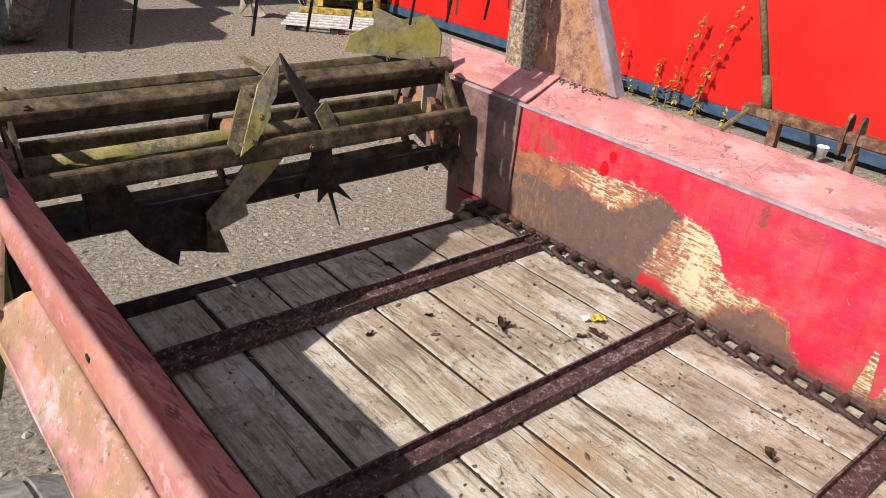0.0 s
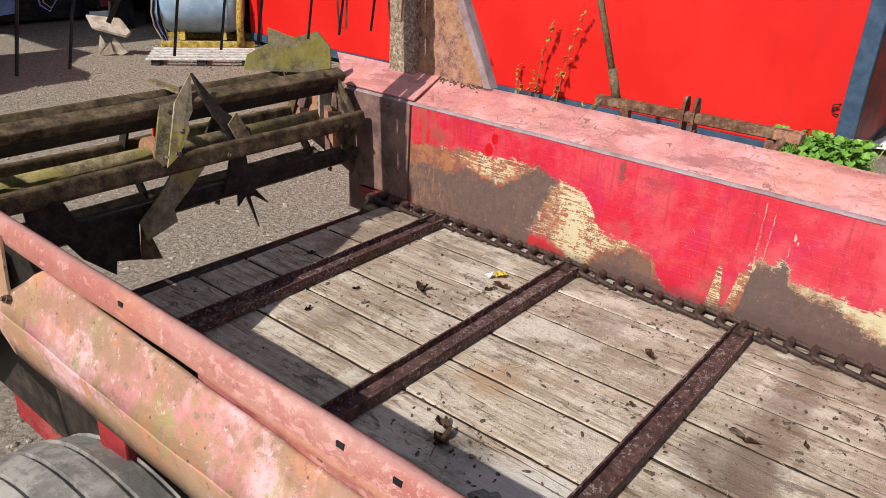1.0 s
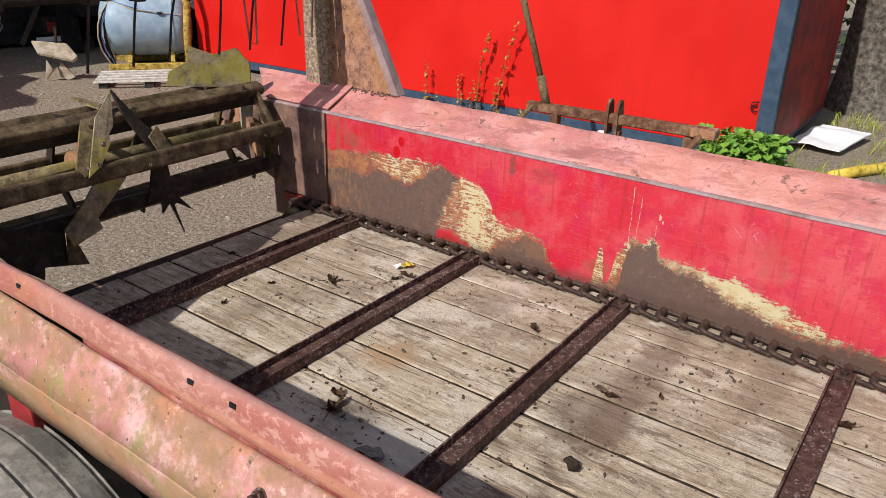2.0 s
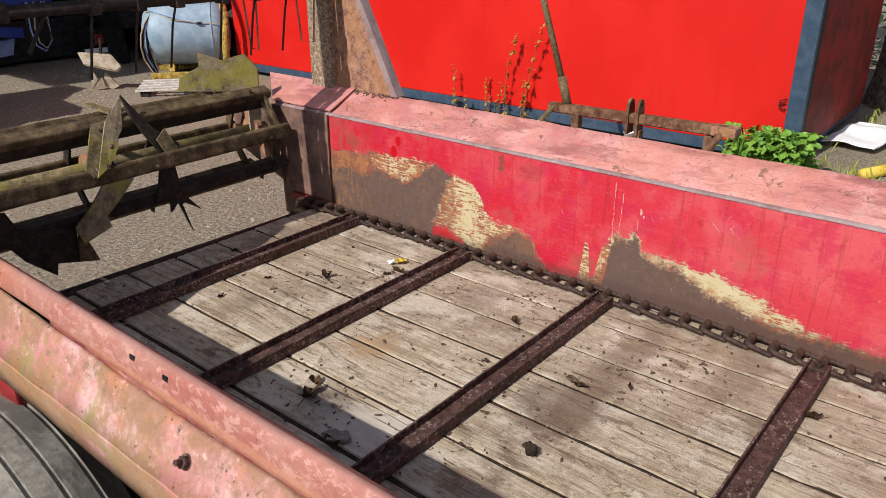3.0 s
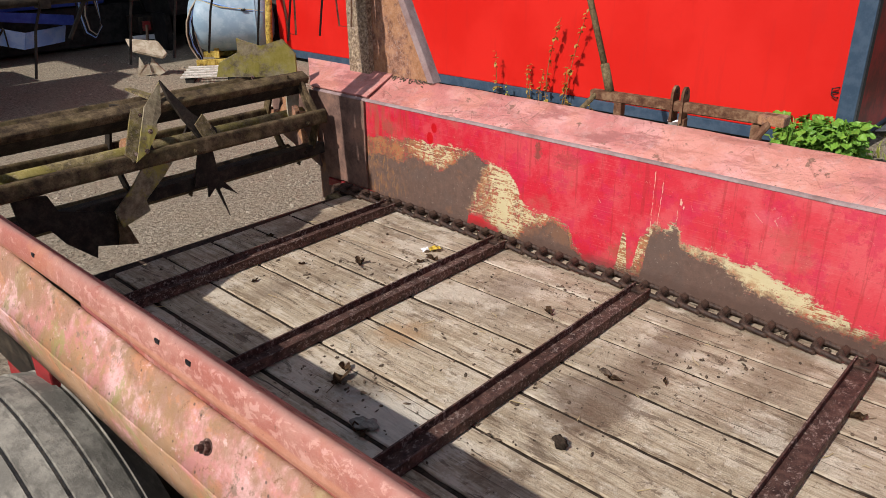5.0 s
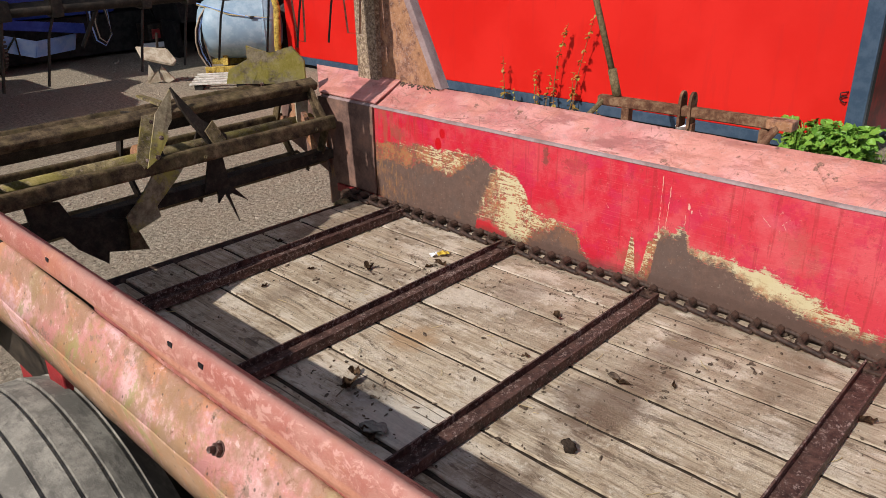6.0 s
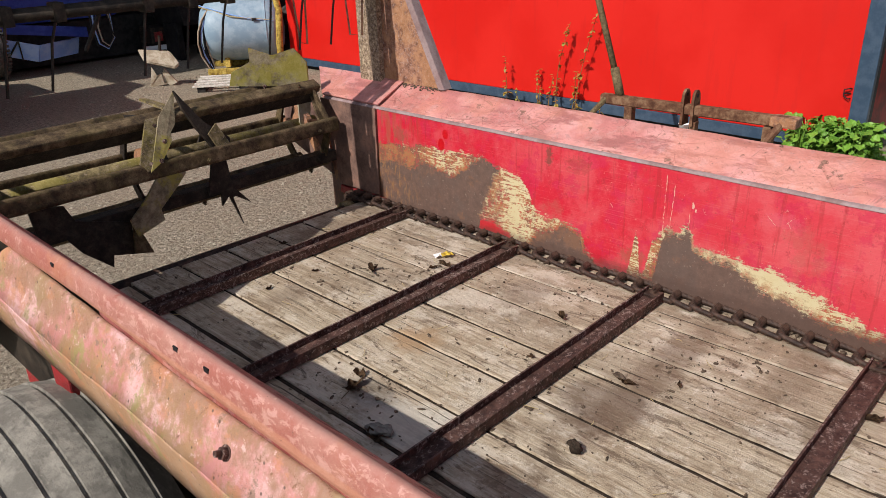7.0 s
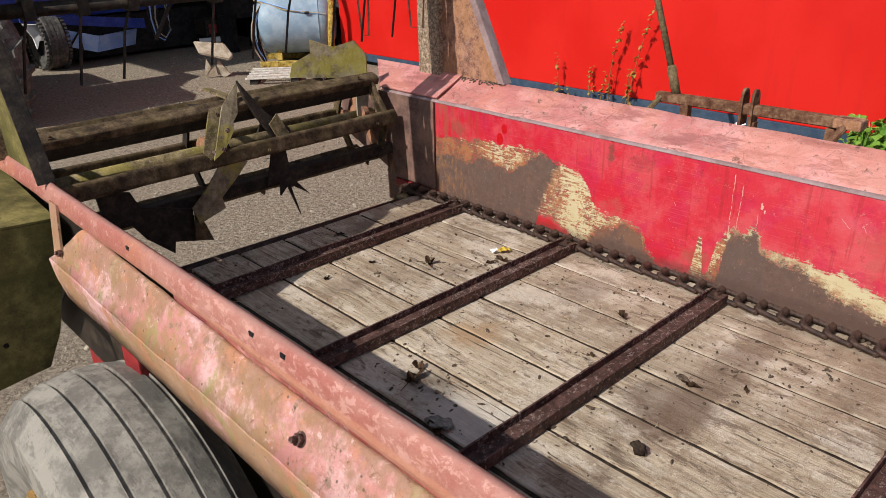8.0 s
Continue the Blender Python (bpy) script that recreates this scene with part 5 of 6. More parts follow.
def weed(x, y, h, seed, z0=0.0):
    rnd = random.Random(seed)
    plant = thing("weed", "tall thin flowering weed with a reddish stem", "plant", (x, y, z0), "weeds by the container")
    lean = (rnd.uniform(-0.05, 0.02), rnd.uniform(-0.03, 0.03) - 0.20 * h * h)
    pts = [(lean[0] * f * f + 0.012 * math.sin(6 * f + seed), lean[1] * f * f + 0.012 * math.cos(5 * f + seed), h * f) for f in [k / 8 for k in range(9)]]
    part("stem", tube(pts, 0.006, 6, None, 0.002), M_STEM, plant)
    bm = bmesh.new()
    for k in range(int(h * 48)):
        f = rnd.choice((0.12, 0.26, 0.40, 0.53, 0.66, 0.79, 0.90, 0.98)) + rnd.gauss(0, 0.018)
        f = min(1.0, max(0.03, f))
        j = min(7, int(f * 8))
        p = Vector(pts[j]).lerp(Vector(pts[j + 1]), f * 8 - j)
        a = rnd.uniform(0, 6.28)
        ln = rnd.uniform(0.028, 0.066) * (1.25 - 0.55 * f)
        leaf_into(bm, p, (math.cos(a), math.sin(a), rnd.uniform(-0.7, 0.5)), (0, 0, 1), ln, ln * 0.62)
    part("leaves", bm, M_WEEDRED if h > 0.3 else M_WEED, plant)
    return plant


for k, (x, y, h) in enumerate(((4.29, 3.14, 0.52), (4.30, 2.74, 0.42), (4.29, 2.50, 0.92), (4.30, 2.58, 0.40), (4.28, 2.24, 1.05), (4.31, 2.30, 0.45), (4.27, 2.69, 0.26))):
    weed(x, y, h, k + 1)
weed(4.29, 3.00, 0.22, 31)
weed(4.24, 1.95, 0.22, 32)

rnd = random.Random(12)
for k in range(13):
    x, y = 4.16 + rnd.uniform(-0.18, 0.14), -0.19 + rnd.uniform(-0.21, 0.21)
    dock = thing("dock_plant", "broad-leaved bright green dock plant", "plant", (x, y, 0), "dock plants")
    bm = bmesh.new()
    for j in range(48):
        a = rnd.uniform(0, 6.28)
        r, h = rnd.uniform(0.02, 0.16), rnd.uniform(0.06, 0.34)
        tip = (r * math.cos(a), r * math.sin(a), h)
        tube([(0, 0, 0), (tip[0] * 0.4, tip[1] * 0.4, h * 0.6), tip], 0.004, 4, bm)
        ln = rnd.uniform(0.045, 0.105)
        crinkled_leaf(bm, tip, (math.cos(a), math.sin(a), rnd.uniform(-0.5, 0.8)), (rnd.uniform(-0.6, 0.6), rnd.uniform(-0.6, 0.6), 1), ln, ln * 0.85, rnd.uniform(0, 50))
    part("leaves", bm, M_LEAF, dock)

bm = bmesh.new()
for k in range(900):
    x, y = rnd.uniform(4.2, 7.2), rnd.uniform(-1.4, -0.42)
    if noise.noise(Vector((x * 2.2, y * 2.2, 5))) < 0.02 or (abs(x - 5.72) < 0.55 and abs(y + 0.60) < 0.34):
        continue
    a, h = rnd.uniform(0, 6.28), rnd.uniform(0.04, 0.16)
    b = Vector((x, y, 0))
    t = b + Vector((0.5 * h * math.cos(a), 0.5 * h * math.sin(a), h))
    w = Vector((-math.sin(a), math.cos(a), 0)) * 0.004
    bm.faces.new([bm.verts.new(p) for p in (b - w, b + w, b.lerp(t, 0.6) + w * 0.7 + Vector((0, 0, 0.02)), t)])
solo("grass", bm, M_WEED, "sparse tufts of yellow-green grass", "grass", kind="stuff")

# white sheet lying by the door
bm = bmesh.new()
bmesh.ops.create_grid(bm, x_segments=14, y_segments=10, size=0.5, matrix=Matrix.Diagonal((0.80, 0.46, 1, 1)))
for v in bm.verts:
    v.co.z = 0.09 + 0.04 * noise.noise(v.co * 4.0) + 0.06 * v.co.x - 0.05 * abs(v.co.y)
bmesh.ops.solidify(bm, geom=bm.faces[:], thickness=0.012)
for v in bm.verts:
    v.co = pose(5.72, -0.60, 0, 0, 0, -10) @ v.co
solo("white_board", bm, M_WHITE, "white plastic sheet lying on the weedy ground", "sheet")
bm = tube([(4.45, -0.84, 0.05), (4.70, -0.96, 0.05), (5.1, -1.20, 0.05), (5.9, -1.50, 0.05)], 0.045, 12)
solo("drain_pipe", bm, M_YELLOW, "yellow flexible pipe lying on the ground", "pipe", smooth=True)

# tree trunk beyond the container's end
tree = thing("tree", "thick grey-barked leafy tree beside the container", "tree", (7.7, -0.70, 0))
bm = bmesh.new()
rings = []
for k in range(15):
    z = 0.30 * k
    r = 0.42 + 0.13 * math.exp(-z * 2.2)
    rings.append([bm.verts.new((r * (1 + 0.09 * noise.noise(Vector((math.cos(a) * 2, math.sin(a) * 2, z * 0.6)))) * math.cos(a) + 0.03 * z, r * (1 + 0.09 * noise.noise(Vector((math.cos(a) * 2, math.sin(a) * 2, z * 0.6 + 4)))) * math.sin(a), z)) for a in (2 * math.pi * q / 28 for q in range(28))])
for a, b in zip(rings, rings[1:]):
    for q in range(28):
        bm.faces.new((a[q], a[(q + 1) % 28], b[(q + 1) % 28], b[q]))
part("trunk", bm, M_BARK, tree, smooth=True)
rnd = random.Random(17)
tips = []
for k in range(9):
    a = 2 * math.pi * k / 9 + rnd.uniform(-0.3, 0.3)
    r, h = rnd.uniform(1.2, 2.5), rnd.uniform(5.2, 7.6)
    pts = [(0.10, 0, 3.7), (0.35 * r * math.cos(a), 0.35 * r * math.sin(a), 4.5), (r * math.cos(a), r * math.sin(a), h)]
    part("limb", tube(pts, 0.17, 8, None, 0.04), M_BARK, tree, smooth=True)
    tips.append(Vector(pts[2]))
    tips.append(Vector(pts[1]).lerp(Vector(pts[2]), 0.55) + Vector((rnd.uniform(-0.5, 0.5), rnd.uniform(-0.5, 0.5), 0.4)))
bm = bmesh.new()
for c in tips:
    for k in range(190):
        p = c + Vector((rnd.gauss(0, 0.55), rnd.gauss(0, 0.55), rnd.gauss(0, 0.45)))
        a = rnd.uniform(0, 6.28)
        ln = rnd.uniform(0.14, 0.28)
        leaf_into(bm, p, (math.cos(a), math.sin(a), rnd.uniform(-0.8, 0.3)), (0, 0, 1), ln, ln * 0.65)
tagged(part("crown", bm, M_LEAF, tree), kind="stuff")

# ---- far side of the yard ----
tank = thing("gas_tank", "pale blue lying gas tank strapped on a yellow skid", "tank", (3.98, 7.50, 0))
tank.rotation_euler.z = radians(-38)
tank.scale = (1.08, 1.08, 1.08)
prof = [(-0.60, 0.02), (-0.592, 0.13), (-0.56, 0.25), (-0.50, 0.33), (-0.42, 0.372), (-0.32, 0.38), (0.25, 0.38), (0.33, 0.36), (0.40, 0.30), (0.45, 0.20), (0.47, 0.02)]
shell = part("shell", ring_of_revolution(prof, 40, m=pose(0, 0, 0.50)), M_TANK, tank, "pale blue rounded shell", smooth=True)
part("weld_band", ring_of_revolution([(0.245, 0.379), (0.245, 0.386), (0.262, 0.386), (0.262, 0.379)], 40, m=pose(0, 0, 0.50)), M_TANK, shell)
for x in (-0.28, 0.20):
    part("saddle", extrude_profile([(-0.26, 0.07), (0.26, 0.07), (0.20, 0.20), (-0.20, 0.20)], x - 0.03, x + 0.03, "x"), M_YELLOWOLD, tank)
for y in (-0.34, 0.30):
    part("skid_frame", box(-0.52, 0.56, y - 0.035, y + 0.035, 0.0, 0.07, 0.008), M_YELLOWOLD, tank, "rusty yellow skid beam")
to_tank = (Matrix.Translation((3.98, 7.50, 0)) @ Matrix.Rotation(radians(-38), 4, "Z") @ Matrix.Scale(1.08, 4)).inverted()
for k in range(6):
    q = 0.026 * k
    w = 0.015 * math.sin(2.4 * k)
    pts = [(3.56, 7.66, 0.88 + w), (3.46 + 0.4 * q, 7.60, 0.84), (3.33 + 0.8 * q, 7.57, 0.72 + w), (3.25 + q, 7.56, 0.58), (3.225 + q + w, 7.56, 0.42), (3.25 + q, 7.56, 0.26), (3.33 + 0.6 * q - w, 7.55, 0.10), (3.38 + w, 7.50, 0.04)]
    part("hose", tube([to_tank @ Vector(p) for p in pts], 0.010, 8), (M_STEELWORN, M_BLACKM, M_PALEBLUE, M_BLACKM, M_BLACKM, M_STEELWORN)[k], tank, "looped thin hose", smooth=True)
for k in range(2):
    part("rope", tube([(-0.54, -0.20, 0.83 - 0.02 * k), (-0.15, -0.345, 0.72 - 0.025 * k), (0.12, -0.37, 0.655 + 0.01 * k), (0.36, -0.345, 0.63)], 0.007, 6), M_STRAW if k else M_PALEBLUE, tank, "thin rope round the tank")
part("rope_knot", tube([(0.10, -0.375, 0.655), (0.15, -0.38, 0.658)], 0.016, 8), M_BLACKM, tank, "dark knot")
bm = tube([(0.40, -0.42, 0.03), (0.41, -0.42, 0.4), (0.44, -0.40, 0.75), (0.40, -0.36, 0.95), (0.32, -0.30, 1.15)], 0.044, 10)
part("guard_rail", crumple(bm, 0.008, 9), M_YELLOWOLD, tank, "chipped yellow guard rail", smooth=True)


def stack_pallet(x, y, rz, z=0.0):
    pallet = thing("pallet", "pale bleached wooden pallet lying on gravel", "pallet", (x, y, z), "pallets")
    pallet.rotation_euler.z = radians(rz)
    for k in range(5):
        part("board", box(-0.60, 0.60, -0.36 + 0.16 * k, -0.295 + 0.16 * k, 0.070, 0.088, 0.003), M_PALEWOOD, pallet)
    for k in (-0.50, 0.0, 0.50):
        part("bearer", box(k - 0.05, k + 0.05, -0.34, 0.34, 0.0, 0.069, 0.004), M_TIMBERDARK, pallet)
    return pallet


stack_pallet(3.22, 6.51, -38)


def dark_tyre(name, label, x, y, z, r, w, rx=0, rz=0, lugs=0, group="", rubber=None):
    wheel = thing(name, label, "wheel", (x, y, z), group)
    wheel.rotation_euler = (radians(rx), 0, radians(rz))
    h = w / 2
    part("tyre", ring_of_revolution([(-h * 0.8, r * 0.55), (-h, r * 0.72), (-h * 0.92, r * 0.93), (-h * 0.6, r), (h * 0.6, r), (h * 0.92, r * 0.93), (h, r * 0.72), (h * 0.8, r * 0.55)], 48), rubber or M_TYRE_D, wheel, smooth=False)
    part("rim", ring_of_revolution([(-h * 0.78, r * 0.56), (-h * 0.5, r * 0.50), (-h * 0.3, r * 0.12), (h * 0.3, r * 0.12), (h * 0.5, r * 0.5), (h * 0.78, r * 0.56)], 32), M_BLACKM, wheel)
    for k in range(lugs):
        a = 2 * math.pi * k / lugs
        s = 1 if k % 2 else -1
        bm = plate([(0.02 * s, 0, 0), (h * 0.95 * s, r * 0.20, -0.03), (h * 0.95 * s, r * 0.28, -0.03), (0.02 * s, r * 0.10, 0)], 0.05)
        bm.transform(pose(0, 0, 0, math.degrees(a)) @ pose(0, 0, r + 0.005))
        part("lug", bm, rubber or M_TYRE_D, wheel)
    return wheel


dark_tyre("tractor_wheel", "large dusty lugged tractor wheel in shade", -0.21, 6.93, 0.65, 0.65, 0.40, 0, 14, 30, rubber=M_TYRE_G)
dark_tyre("spare_tyre", "black spare tyre leaning by the tank", 4.80, 7.35, 0.43, 0.42, 0.26, 0, 40)
dark_tyre("spare_tyre", "black spare tyre lying by the tank", 4.55, 8.1, 0.14, 0.44, 0.24, 0, 0).rotation_euler = (0, radians(86), 0)
road = dark_tyre("trailer_wheel", "black road tyre with block tread under the blue trailer", 1.32, 9.88, 0.40, 0.39, 0.30, 0, 3, 0, "trailer wheels", M_TYRE_G)
for k in range(40):
    for s in (-1, 1):
        bm = box(s * 0.155 - 0.022, s * 0.155 + 0.022, -0.016, 0.016, 0.350, 0.385, 0.003)
        bm.transform(pose(0, 0, 0, 9.0 * k))
        part("tread_block", bm, M_TYRE_G, road)
for s in (-0.085, -0.03, 0.03, 0.085):
    part("tread_rib", ring_of_revolution([(s - 0.021, 0.38), (s - 0.021, 0.396), (s + 0.021, 0.396), (s + 0.021, 0.38)], 48), M_TYRE_G, road)
dark_tyre("trailer_wheel", "black road tyre under the blue trailer", 0.9, 13.0, 0.40, 0.40, 0.26, 0, 15, 0, "trailer wheels")

# unseen tractor body behind the large wheel, its outline shaped to cast the yard's shade
tractor = thing("parked_tractor", "unseen dark tractor body shaped to shade the yard", "tractor", (-1.20, 6.55, 0))
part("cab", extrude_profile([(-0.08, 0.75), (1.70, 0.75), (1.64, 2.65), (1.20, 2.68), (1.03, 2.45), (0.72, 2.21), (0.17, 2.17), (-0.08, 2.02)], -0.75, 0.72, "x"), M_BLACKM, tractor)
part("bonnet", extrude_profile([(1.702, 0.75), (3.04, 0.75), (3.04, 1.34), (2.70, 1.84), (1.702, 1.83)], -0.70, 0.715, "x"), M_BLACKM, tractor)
part("rear_wheel", ring_of_revolution([(-0.2, 0.4), (-0.24, 0.6), (-0.2, 0.75), (0.2, 0.75), (0.24, 0.6), (0.2, 0.4)], 32, m=pose(-1.05, 0.55, 0.75)), M_TYRE_D, tractor)

# blue trailer with a pale skirt at its near corner
trailer = thing("blue_trailer", "royal blue trailer with a pale blue lower skirt", "trailer", (-0.32, -0.40, 0))
part("body", box(0.75, 3.6, 10.35, 12.6, 0.66, 2.3, 0.05), M_BLUEBODY, trailer, "royal blue body")
part("chassis", box(1.75, 4.6, 10.45, 12.4, 0.05, 0.64, 0.03), M_BLACKM, trailer, "black chassis beam")
part("side_rail", plate([(1.30, 10.12, 0.80), (2.95, 10.02, 0.58), (2.95, 10.02, 0.44), (1.30, 10.12, 0.68)], 0.05), M_BLUEBODY, trailer, "royal blue side rail")
part("skirt", plate([(1.65, 10.06, 0.585), (2.235, 9.94, 0.415), (2.185, 9.98, 0.195), (1.881, 10.04, 0.292), (1.757, 10.06, 0.362), (1.684, 10.08, 0.16), (1.588, 10.10, 0.20)], 0.03), M_PALEBLUE, trailer, "pale blue skirt panel")
part("skirt_end", plate([(2.238, 9.945, 0.415), (2.90, 10.25, 0.42), (2.84, 10.25, 0.20), (2.19, 9.985, 0.195)], 0.03), M_PALEBLUE, trailer, "skirt end in shade")
part("hitch_box", plate([(1.34, 10.20, 0.655), (1.66, 10.16, 0.61), (1.652, 10.16, 0.40), (1.50, 10.18, 0.42), (1.457, 10.20, 0.31), (1.437, 10.20, 0.45)], 0.10), M_WHITE, trailer, "white bracket box")
part("stay", tube([(1.83, 10.0, 0.30), (1.98, 9.97, 0.50)], 0.012, 6), M_BLACKM, trailer)
part("stay", tube([(1.98, 9.96, 0.50), (1.99, 9.97, 0.24)], 0.010, 6), M_BLACKM, trailer)
part("foot", box(1.72, 1.80, 10.12, 10.20, 0.0, 0.30, 0.01), M_BLACKM, trailer)
for k in range(5):
    q = 0.05 * k
    pts = [(2.86 + q, 9.62, 0.95), (2.86 + 0.6 * q, 9.60, 0.60), (2.90 + 0.5 * q, 9.60, 0.36 + 0.3 * q), (3.03 + 0.2 * q, 9.60, 0.27 + 0.4 * q), (3.15, 9.60, 0.42 + 0.2 * q), (3.17 - 0.4 * q, 9.62, 0.95)]
    part("cable", tube(pts, 0.011, 6), (M_BLACKM, M_PALEBLUE, M_BLACKM, M_STEELWORN, M_BLACKM)[k], trailer, "hanging cable loop")

# plough share and bits before the trailer
share = thing("plough_share", "worn steel plough share leaning on the gravel", "plough part", (2.53, 7.39, 0))
share.rotation_euler.z = radians(-42)
bm = plate([(-0.23, 0.04, 0.46), (0.15, 0.08, 0.42), (0.27, 0.0, 0.27), (0.22, -0.04, 0.22), (-0.14, -0.08, 0.32)], 0.05)
bmesh.ops.bevel(bm, geom=bm.edges[:], offset=0.012, segments=2, affect="EDGES")
part("mouldboard", bm, M_STEELWORN, share, "pale worn mouldboard")
part("point", plate([(-0.08, -0.02, 0.25), (-0.03, -0.02, 0.14), (0.02, 0.0, 0.16), (0.04, 0.0, 0.02), (-0.13, -0.03, 0.0)], 0.03), M_STEELWORN, share, "forked steel point")
part("landside", plate([(0.06, 0.03, 0.22), (0.20, 0.03, 0.04), (0.12, 0.03, 0.0), (0.0, 0.03, 0.06)], 0.03), M_STEELWORN, share)
part("coulter", tube([(0.02, 0.06, 0.30), (0.06, 0.06, 0.62)], 0.018, 6), M_DARK, share)
box_dark = thing("seed_box", "dark metal box with a small red plate", "box", (3.69, 9.48, 0))
part("case", box(-0.16, 0.20, 0.02, 0.40, 0.22, 0.47, 0.02), M_DARK, box_dark)
part("shelf", plate([(-0.32, -0.06, 0.215), (0.22, -0.06, 0.205), (0.24, -0.06, 0.115), (-0.32, -0.06, 0.165)], 0.05), M_WHITE, box_dark, "white board")
part("stand", box(-0.18, 0.20, 0.0, 0.35, 0.0, 0.20, 0.01), M_BLACKM, box_dark)
part("red_plate", box(-0.11, 0.02, 0.008, 0.018, 0.26, 0.40), M_RED, box_dark, "small red plate")

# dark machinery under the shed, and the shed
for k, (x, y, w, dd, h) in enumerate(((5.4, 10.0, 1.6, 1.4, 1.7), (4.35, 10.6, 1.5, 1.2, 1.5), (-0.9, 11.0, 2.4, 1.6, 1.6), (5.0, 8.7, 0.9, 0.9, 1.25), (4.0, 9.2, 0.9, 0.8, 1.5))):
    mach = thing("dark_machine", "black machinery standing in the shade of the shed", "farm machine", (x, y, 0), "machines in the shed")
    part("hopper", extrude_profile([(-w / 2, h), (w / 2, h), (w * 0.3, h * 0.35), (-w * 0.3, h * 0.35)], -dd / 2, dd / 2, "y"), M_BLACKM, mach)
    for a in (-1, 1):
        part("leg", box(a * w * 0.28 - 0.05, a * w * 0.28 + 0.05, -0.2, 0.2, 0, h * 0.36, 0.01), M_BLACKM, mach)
# The shed is out of view; its roof edges are set to shade the far ground.
shed = thing("unseen_shed", "unseen dark shed added to shade the far yard", "shed")
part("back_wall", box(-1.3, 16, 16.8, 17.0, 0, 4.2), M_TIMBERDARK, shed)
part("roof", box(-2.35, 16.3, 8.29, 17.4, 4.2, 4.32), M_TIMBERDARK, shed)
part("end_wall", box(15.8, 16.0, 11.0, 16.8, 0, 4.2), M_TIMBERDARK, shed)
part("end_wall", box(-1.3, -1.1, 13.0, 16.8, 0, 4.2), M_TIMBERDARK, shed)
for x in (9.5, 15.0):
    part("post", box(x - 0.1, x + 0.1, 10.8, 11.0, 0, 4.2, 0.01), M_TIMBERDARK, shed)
# unseen barn along the yard's other side, added to throw shade on the gravel
barn = thing("unseen_barn", "unseen dark barn added to shade the yard", "barn", (-10.5, 10.2, 0))
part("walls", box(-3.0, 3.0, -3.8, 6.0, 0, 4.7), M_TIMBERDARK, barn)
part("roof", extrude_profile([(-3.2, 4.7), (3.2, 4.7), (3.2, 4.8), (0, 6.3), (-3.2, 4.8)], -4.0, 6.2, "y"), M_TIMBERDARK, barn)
# hedge bank closing the yard behind the container's end
bm = bmesh.new()
rnd = random.Random(9)
for k in range(2600):
    p = Vector((rnd.uniform(9.5, 11.5), rnd.uniform(-9, 6), 0))
    p.z = rnd.uniform(0, 2.4) * (0.8 + 0.4 * noise.noise(p * 0.7))
    a = rnd.uniform(0, 6.28)
    ln = rnd.uniform(0.12, 0.30)
    leaf_into(bm, p, (math.cos(a), math.sin(a), rnd.uniform(-0.5, 0.6)), (0, 0, 1), ln, ln * 0.55)
solo("hedge", bm, M_HEDGE, "leafy green hedge behind the yard", "hedge", kind="stuff")

# ---- litter on the bed ----
wrapper = thing("wrapper", "crumpled yellow and white sweet wrapper on the planks", "wrapper", (-0.255, -0.240, BED_W + 0.004))
wrapper.rotation_euler.z = radians(-28)
bm = bmesh.new()
bmesh.ops.create_grid(bm, x_segments=10, y_segments=6, size=0.5, matrix=Matrix.Diagonal((0.042, 0.028, 1, 1)))
for v in bm.verts:
    v.co.z = 0.006 + 0.007 * noise.noise(v.co * 90)
part("foil", bm, M_YELLOW, wrapper, "yellow foil")
bm = bmesh.new()
bmesh.ops.create_grid(bm, x_segments=8, y_segments=6, size=0.5, matrix=Matrix.Translation((-0.034, 0, 0)) @ Matrix.Diagonal((0.028, 0.026, 1, 1)))
for v in bm.verts:
    v.co.z = 0.007 + 0.008 * noise.noise(v.co * 80 + Vector((3, 1, 0)))
    v.co.y *= 1 - 12 * abs(min(0, v.co.x + 0.02))
part("paper", bm, M_WHITE, wrapper, "white paper")


def dry_leaf(x, y, size, seed):
    """A shrivelled lobed leaf, curled up at its rim."""
    rnd = random.Random(seed)
    bm = bmesh.new()
    rings = []
    lobe = [rnd.uniform(0.45, 1.25) for k in range(14)]
    for f in (0.25, 0.6, 1.0):
        ring = []
        for k in range(14):
            a = 2 * math.pi * k / 14
            r = size * f * (1 + (lobe[k] - 1) * f) * (1.35 if k in (0, 7) else 0.8)
            ring.append(bm.verts.new((r * math.cos(a), r * math.sin(a) * 0.75, size * (0.55 * f * f * abs(math.sin(1.5 * a + seed)) + 0.25 * rnd.random() * f))))
        rings.append(ring)
    mid = bm.verts.new((0, 0, 0))
    for k in range(14):
        j = (k + 1) % 14
        bm.faces.new((mid, rings[0][k], rings[0][j]))
        for p, q in zip(rings, rings[1:]):
            bm.faces.new((p[k], q[k], q[j], p[j]))
    bmesh.ops.solidify(bm, geom=bm.faces[:], thickness=0.0012)
    tube([(size * 0.5, 0, size * 0.1), (size * 1.6, size * 0.3, size * 0.2)], size * 0.035, 5, bm)
    low = min(v.co.z for v in bm.verts)
    bm.transform(pose(x, y, BED_W + 0.001 - low, 0, 0, seed * 47))
    solo("dry_leaf", bm, M_DRYLEAF, "curled dark dry leaf lying on the planks", "leaf", "dry leaves on the bed")


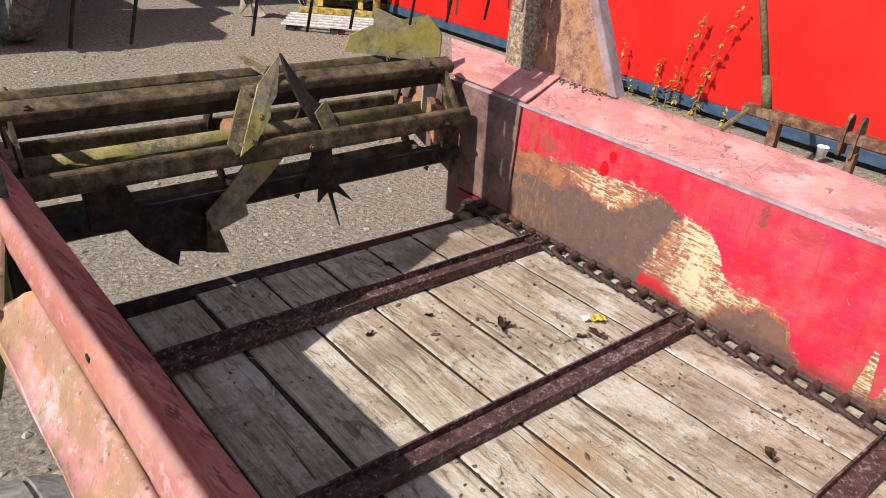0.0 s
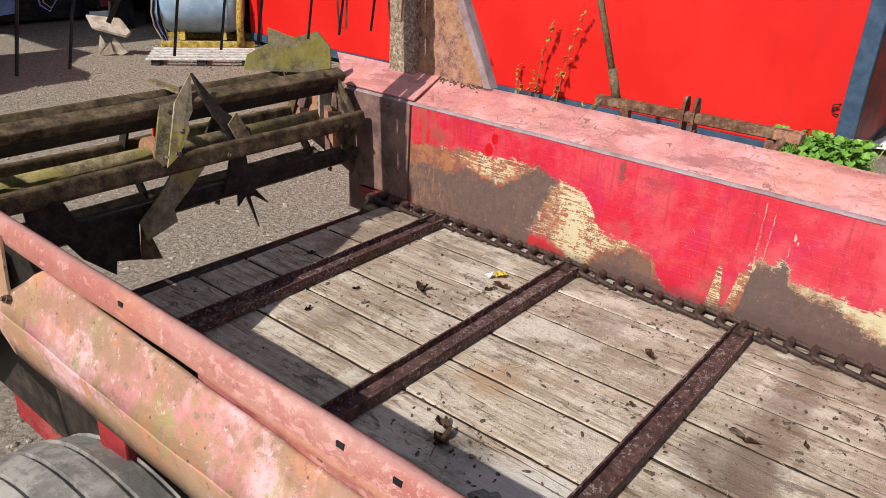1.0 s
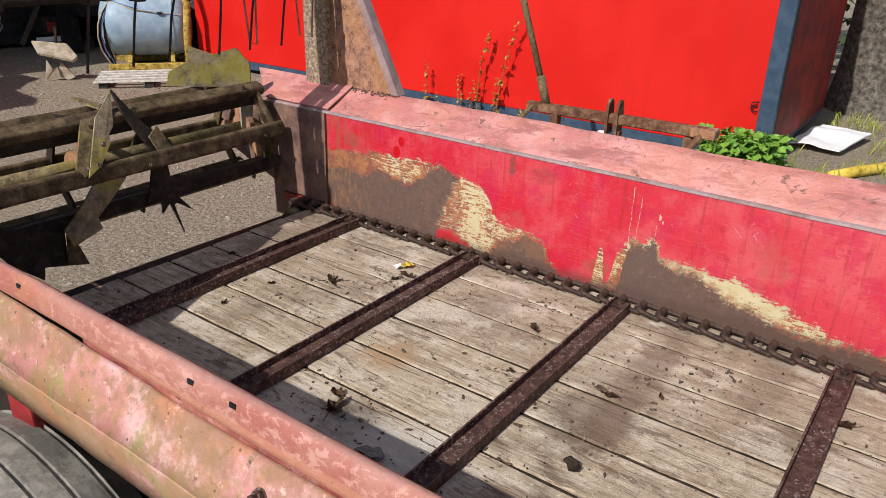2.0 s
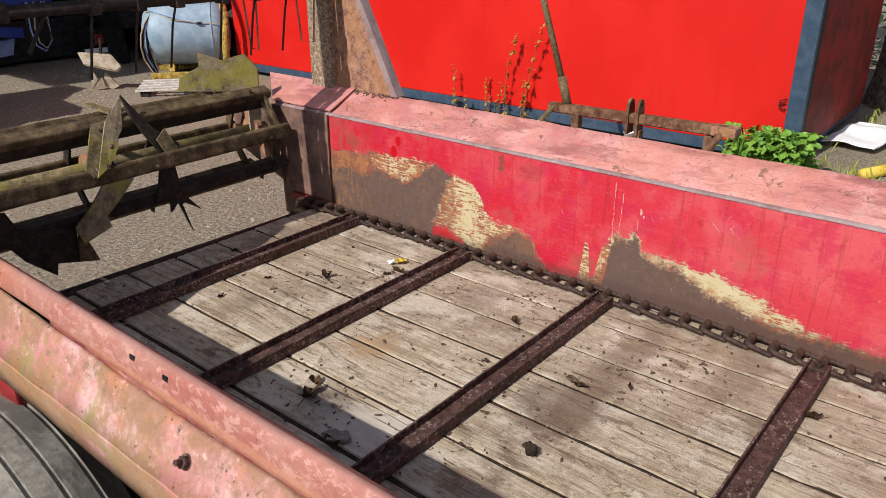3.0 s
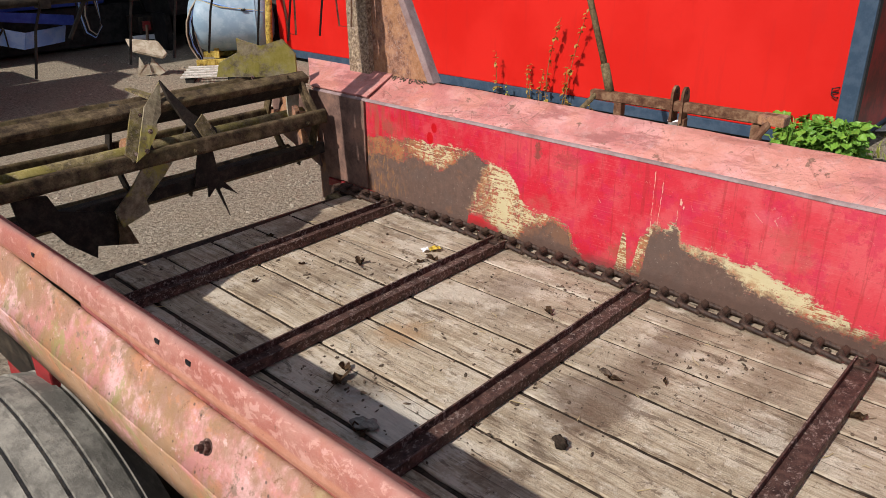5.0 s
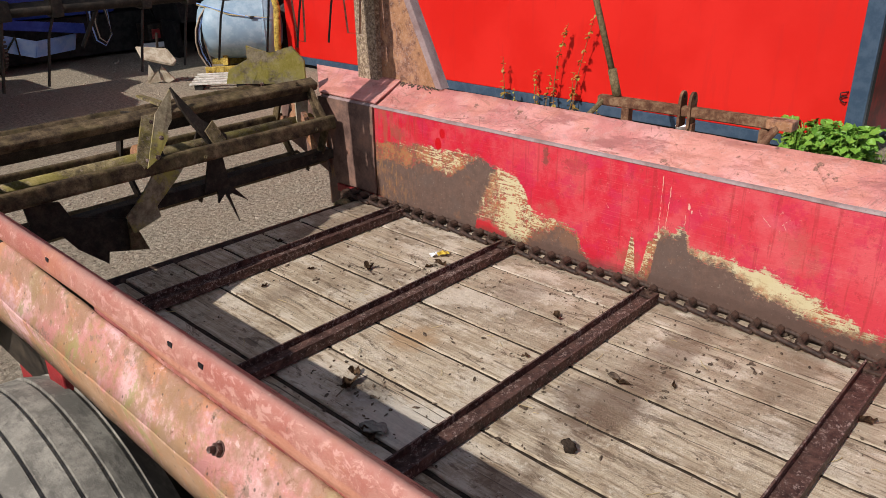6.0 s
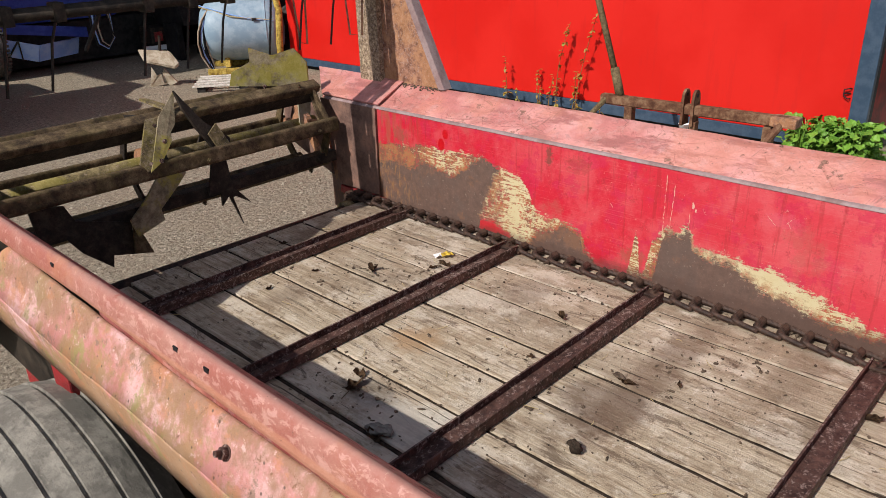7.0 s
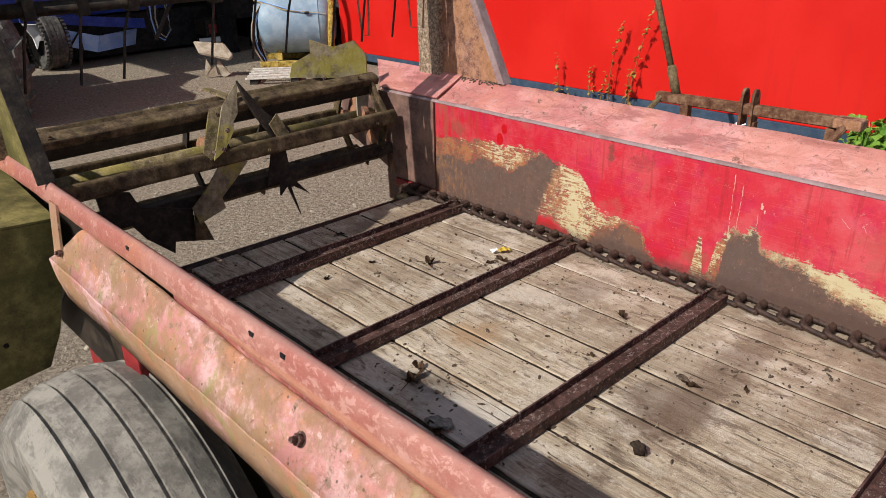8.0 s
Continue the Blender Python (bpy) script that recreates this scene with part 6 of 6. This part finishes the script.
for k, (x, y, sz) in enumerate(((-0.50, -0.125, 0.040), (-0.315, -0.292, 0.028), (-0.36, -0.27, 0.018), (-1.00, -0.610, 0.045), (-0.95, -0.575, 0.030), (-0.535, -1.115, 0.024),
                                (-0.63, 0.02, 0.016), (-0.81, 0.03, 0.018), (-0.36, -0.80, 0.030), (-0.59, -0.86, 0.016), (-0.56, 0.30, 0.020), (-0.46, -1.22, 0.016), (-1.10, -0.80, 0.04), (-0.30, -1.62, 0.030))):
    dry_leaf(x, y, sz * 0.78, k + 1)

def clod(name, label, x, y, size, mat, flat, seed):
    bm = bmesh.new()
    bmesh.ops.create_icosphere(bm, subdivisions=3, radius=size, matrix=Matrix.Diagonal((1.25, 0.85, flat, 1)))
    for v in bm.verts:
        v.co *= 1 + 0.45 * noise.noise(v.co * (1.6 / size) + Vector((seed, 0, 0))) + 0.2 * noise.noise(v.co * (4.5 / size))
    low = min(v.co.z for v in bm.verts)
    bm.transform(pose(x, y, BED_W - low - size * 0.05, 0, 0, seed * 61))
    solo(name, bm, mat, label, "dirt", "clods on the bed")


clod("mud_clod", "dark lump of dried mud on the planks", -0.835, -1.164, 0.017, M_JOINT, 0.75, 1)
clod("flat_stone", "flat grey stone lying at the plank joint", -1.074, -0.790, 0.026, M_TYRE, 0.35, 2)
clod("mud_clod", "small crumbling lump of brown mud", -0.943, -0.956, 0.012, M_DRYLEAF, 0.6, 3)
clod("mud_clod", "dark lump of dried mud on the planks", -0.52, -1.085, 0.014, M_MUD, 0.25, 4)

rnd = random.Random(21)
bm = bmesh.new()
for k in range(420):
    x, y = rnd.uniform(-1.25, -0.10), rnd.uniform(-2.2, 0.35)
    if noise.noise(Vector((x * 4, y * 4, 2))) < -0.15:
        continue
    r = abs(rnd.gauss(0, 0.0019)) + 0.0009
    bmesh.ops.create_icosphere(bm, subdivisions=1, radius=r, matrix=pose(x, y, BED_W + r * 0.5, rnd.uniform(0, 90), rnd.uniform(0, 90)) @ Matrix.Diagonal((rnd.uniform(0.7, 1.8), 1, 0.7, 1)))
for k in range(200):
    y = rnd.uniform(-2.4, 0.40)
    x = rnd.uniform(-0.022, -0.088)
    r = abs(rnd.gauss(0, 0.004)) + 0.002
    bmesh.ops.create_icosphere(bm, subdivisions=1, radius=r, matrix=pose(x, y, BED_W + r * 0.5) @ Matrix.Diagonal((rnd.uniform(0.7, 1.8), 1, 0.7, 1)))
for cx, cy, n, spread in ((-0.50, -0.13, 40, 0.05), (-0.36, -0.29, 45, 0.05), (-1.00, -0.66, 70, 0.07), (-0.30, -0.48, 40, 0.05), (-0.74, -1.00, 55, 0.08), (-0.56, -0.34, 35, 0.07), (-0.94, -0.96, 40, 0.05),
                          (-0.42, -1.20, 60, 0.09), (-0.30, -1.30, 45, 0.06), (-0.66, 0.05, 35, 0.06), (-0.20, 0.20, 40, 0.05), (-0.84, -0.40, 30, 0.06), (-0.62, -0.82, 40, 0.07), (-0.18, -0.75, 40, 0.05)):
    for k in range(n):
        x, y = cx + rnd.gauss(0, spread), cy + rnd.gauss(0, spread * 1.3)
        r = abs(rnd.gauss(0, 0.0019)) + 0.0008
        bmesh.ops.create_icosphere(bm, subdivisions=1, radius=r, matrix=pose(x, y, BED_W + r * 0.25, 0, 0, rnd.uniform(0, 180)) @ Matrix.Diagonal((rnd.uniform(0.8, 3.0), 1, 0.5, 1)))
solo("mud_crumbs", bm, M_MUD, "dark dry mud crumbs strewn on the planks", "dirt", kind="stuff")
bm = bmesh.new()
for k in range(70):
    x, y, a, ln = rnd.uniform(-1.2, -0.12), rnd.uniform(-2.2, 0.35), rnd.uniform(0, 6.28), rnd.uniform(0.012, 0.045)
    tube([(x, y, BED_W + 0.002), (x + 0.5 * ln * math.cos(a), y + 0.5 * ln * math.sin(a), BED_W + 0.004), (x + ln * math.cos(a + 0.2), y + ln * math.sin(a + 0.2), BED_W + 0.002)], 0.0009, 4, bm)
solo("straw_bits", bm, M_STRAW, "short bits of dry straw on the planks", "straw", kind="stuff")

# ---- gravel stones ----
bm = bmesh.new()
for k in range(10000):
    y = 0.5 + 9.0 * rnd.random() ** 1.6 if k < 7500 else rnd.uniform(-1.5, 1.0)
    x = rnd.uniform(-1.7, 3.6) + (0.22 * y if k < 7500 else -1.2)
    r = min(0.026, 0.003 + abs(rnd.gauss(0, 0.0068)))
    turn = rnd.uniform(0, 6.28)
    rim = [bm.verts.new((x + r * rnd.uniform(0.7, 1.3) * math.cos(turn + j * 1.257), y + r * rnd.uniform(0.6, 1.1) * math.sin(turn + j * 1.257), r * rnd.uniform(0.05, 0.28))) for j in range(5)]
    crown = [bm.verts.new((0.45 * p.co.x + 0.55 * x, 0.45 * p.co.y + 0.55 * y, r * rnd.uniform(0.42, 0.62))) for p in rim]
    foot = [bm.verts.new((p.co.x, p.co.y, -0.004)) for p in rim]
    bm.faces.new(crown)
    for j in range(5):
        i = (j + 1) % 5
        bm.faces.new((rim[j], rim[i], crown[i], crown[j]))
        bm.faces.new((foot[j], foot[i], rim[i], rim[j]))
solo("gravel", bm, M_STONE, "loose pale stones lying on the yard", "gravel", kind="stuff")
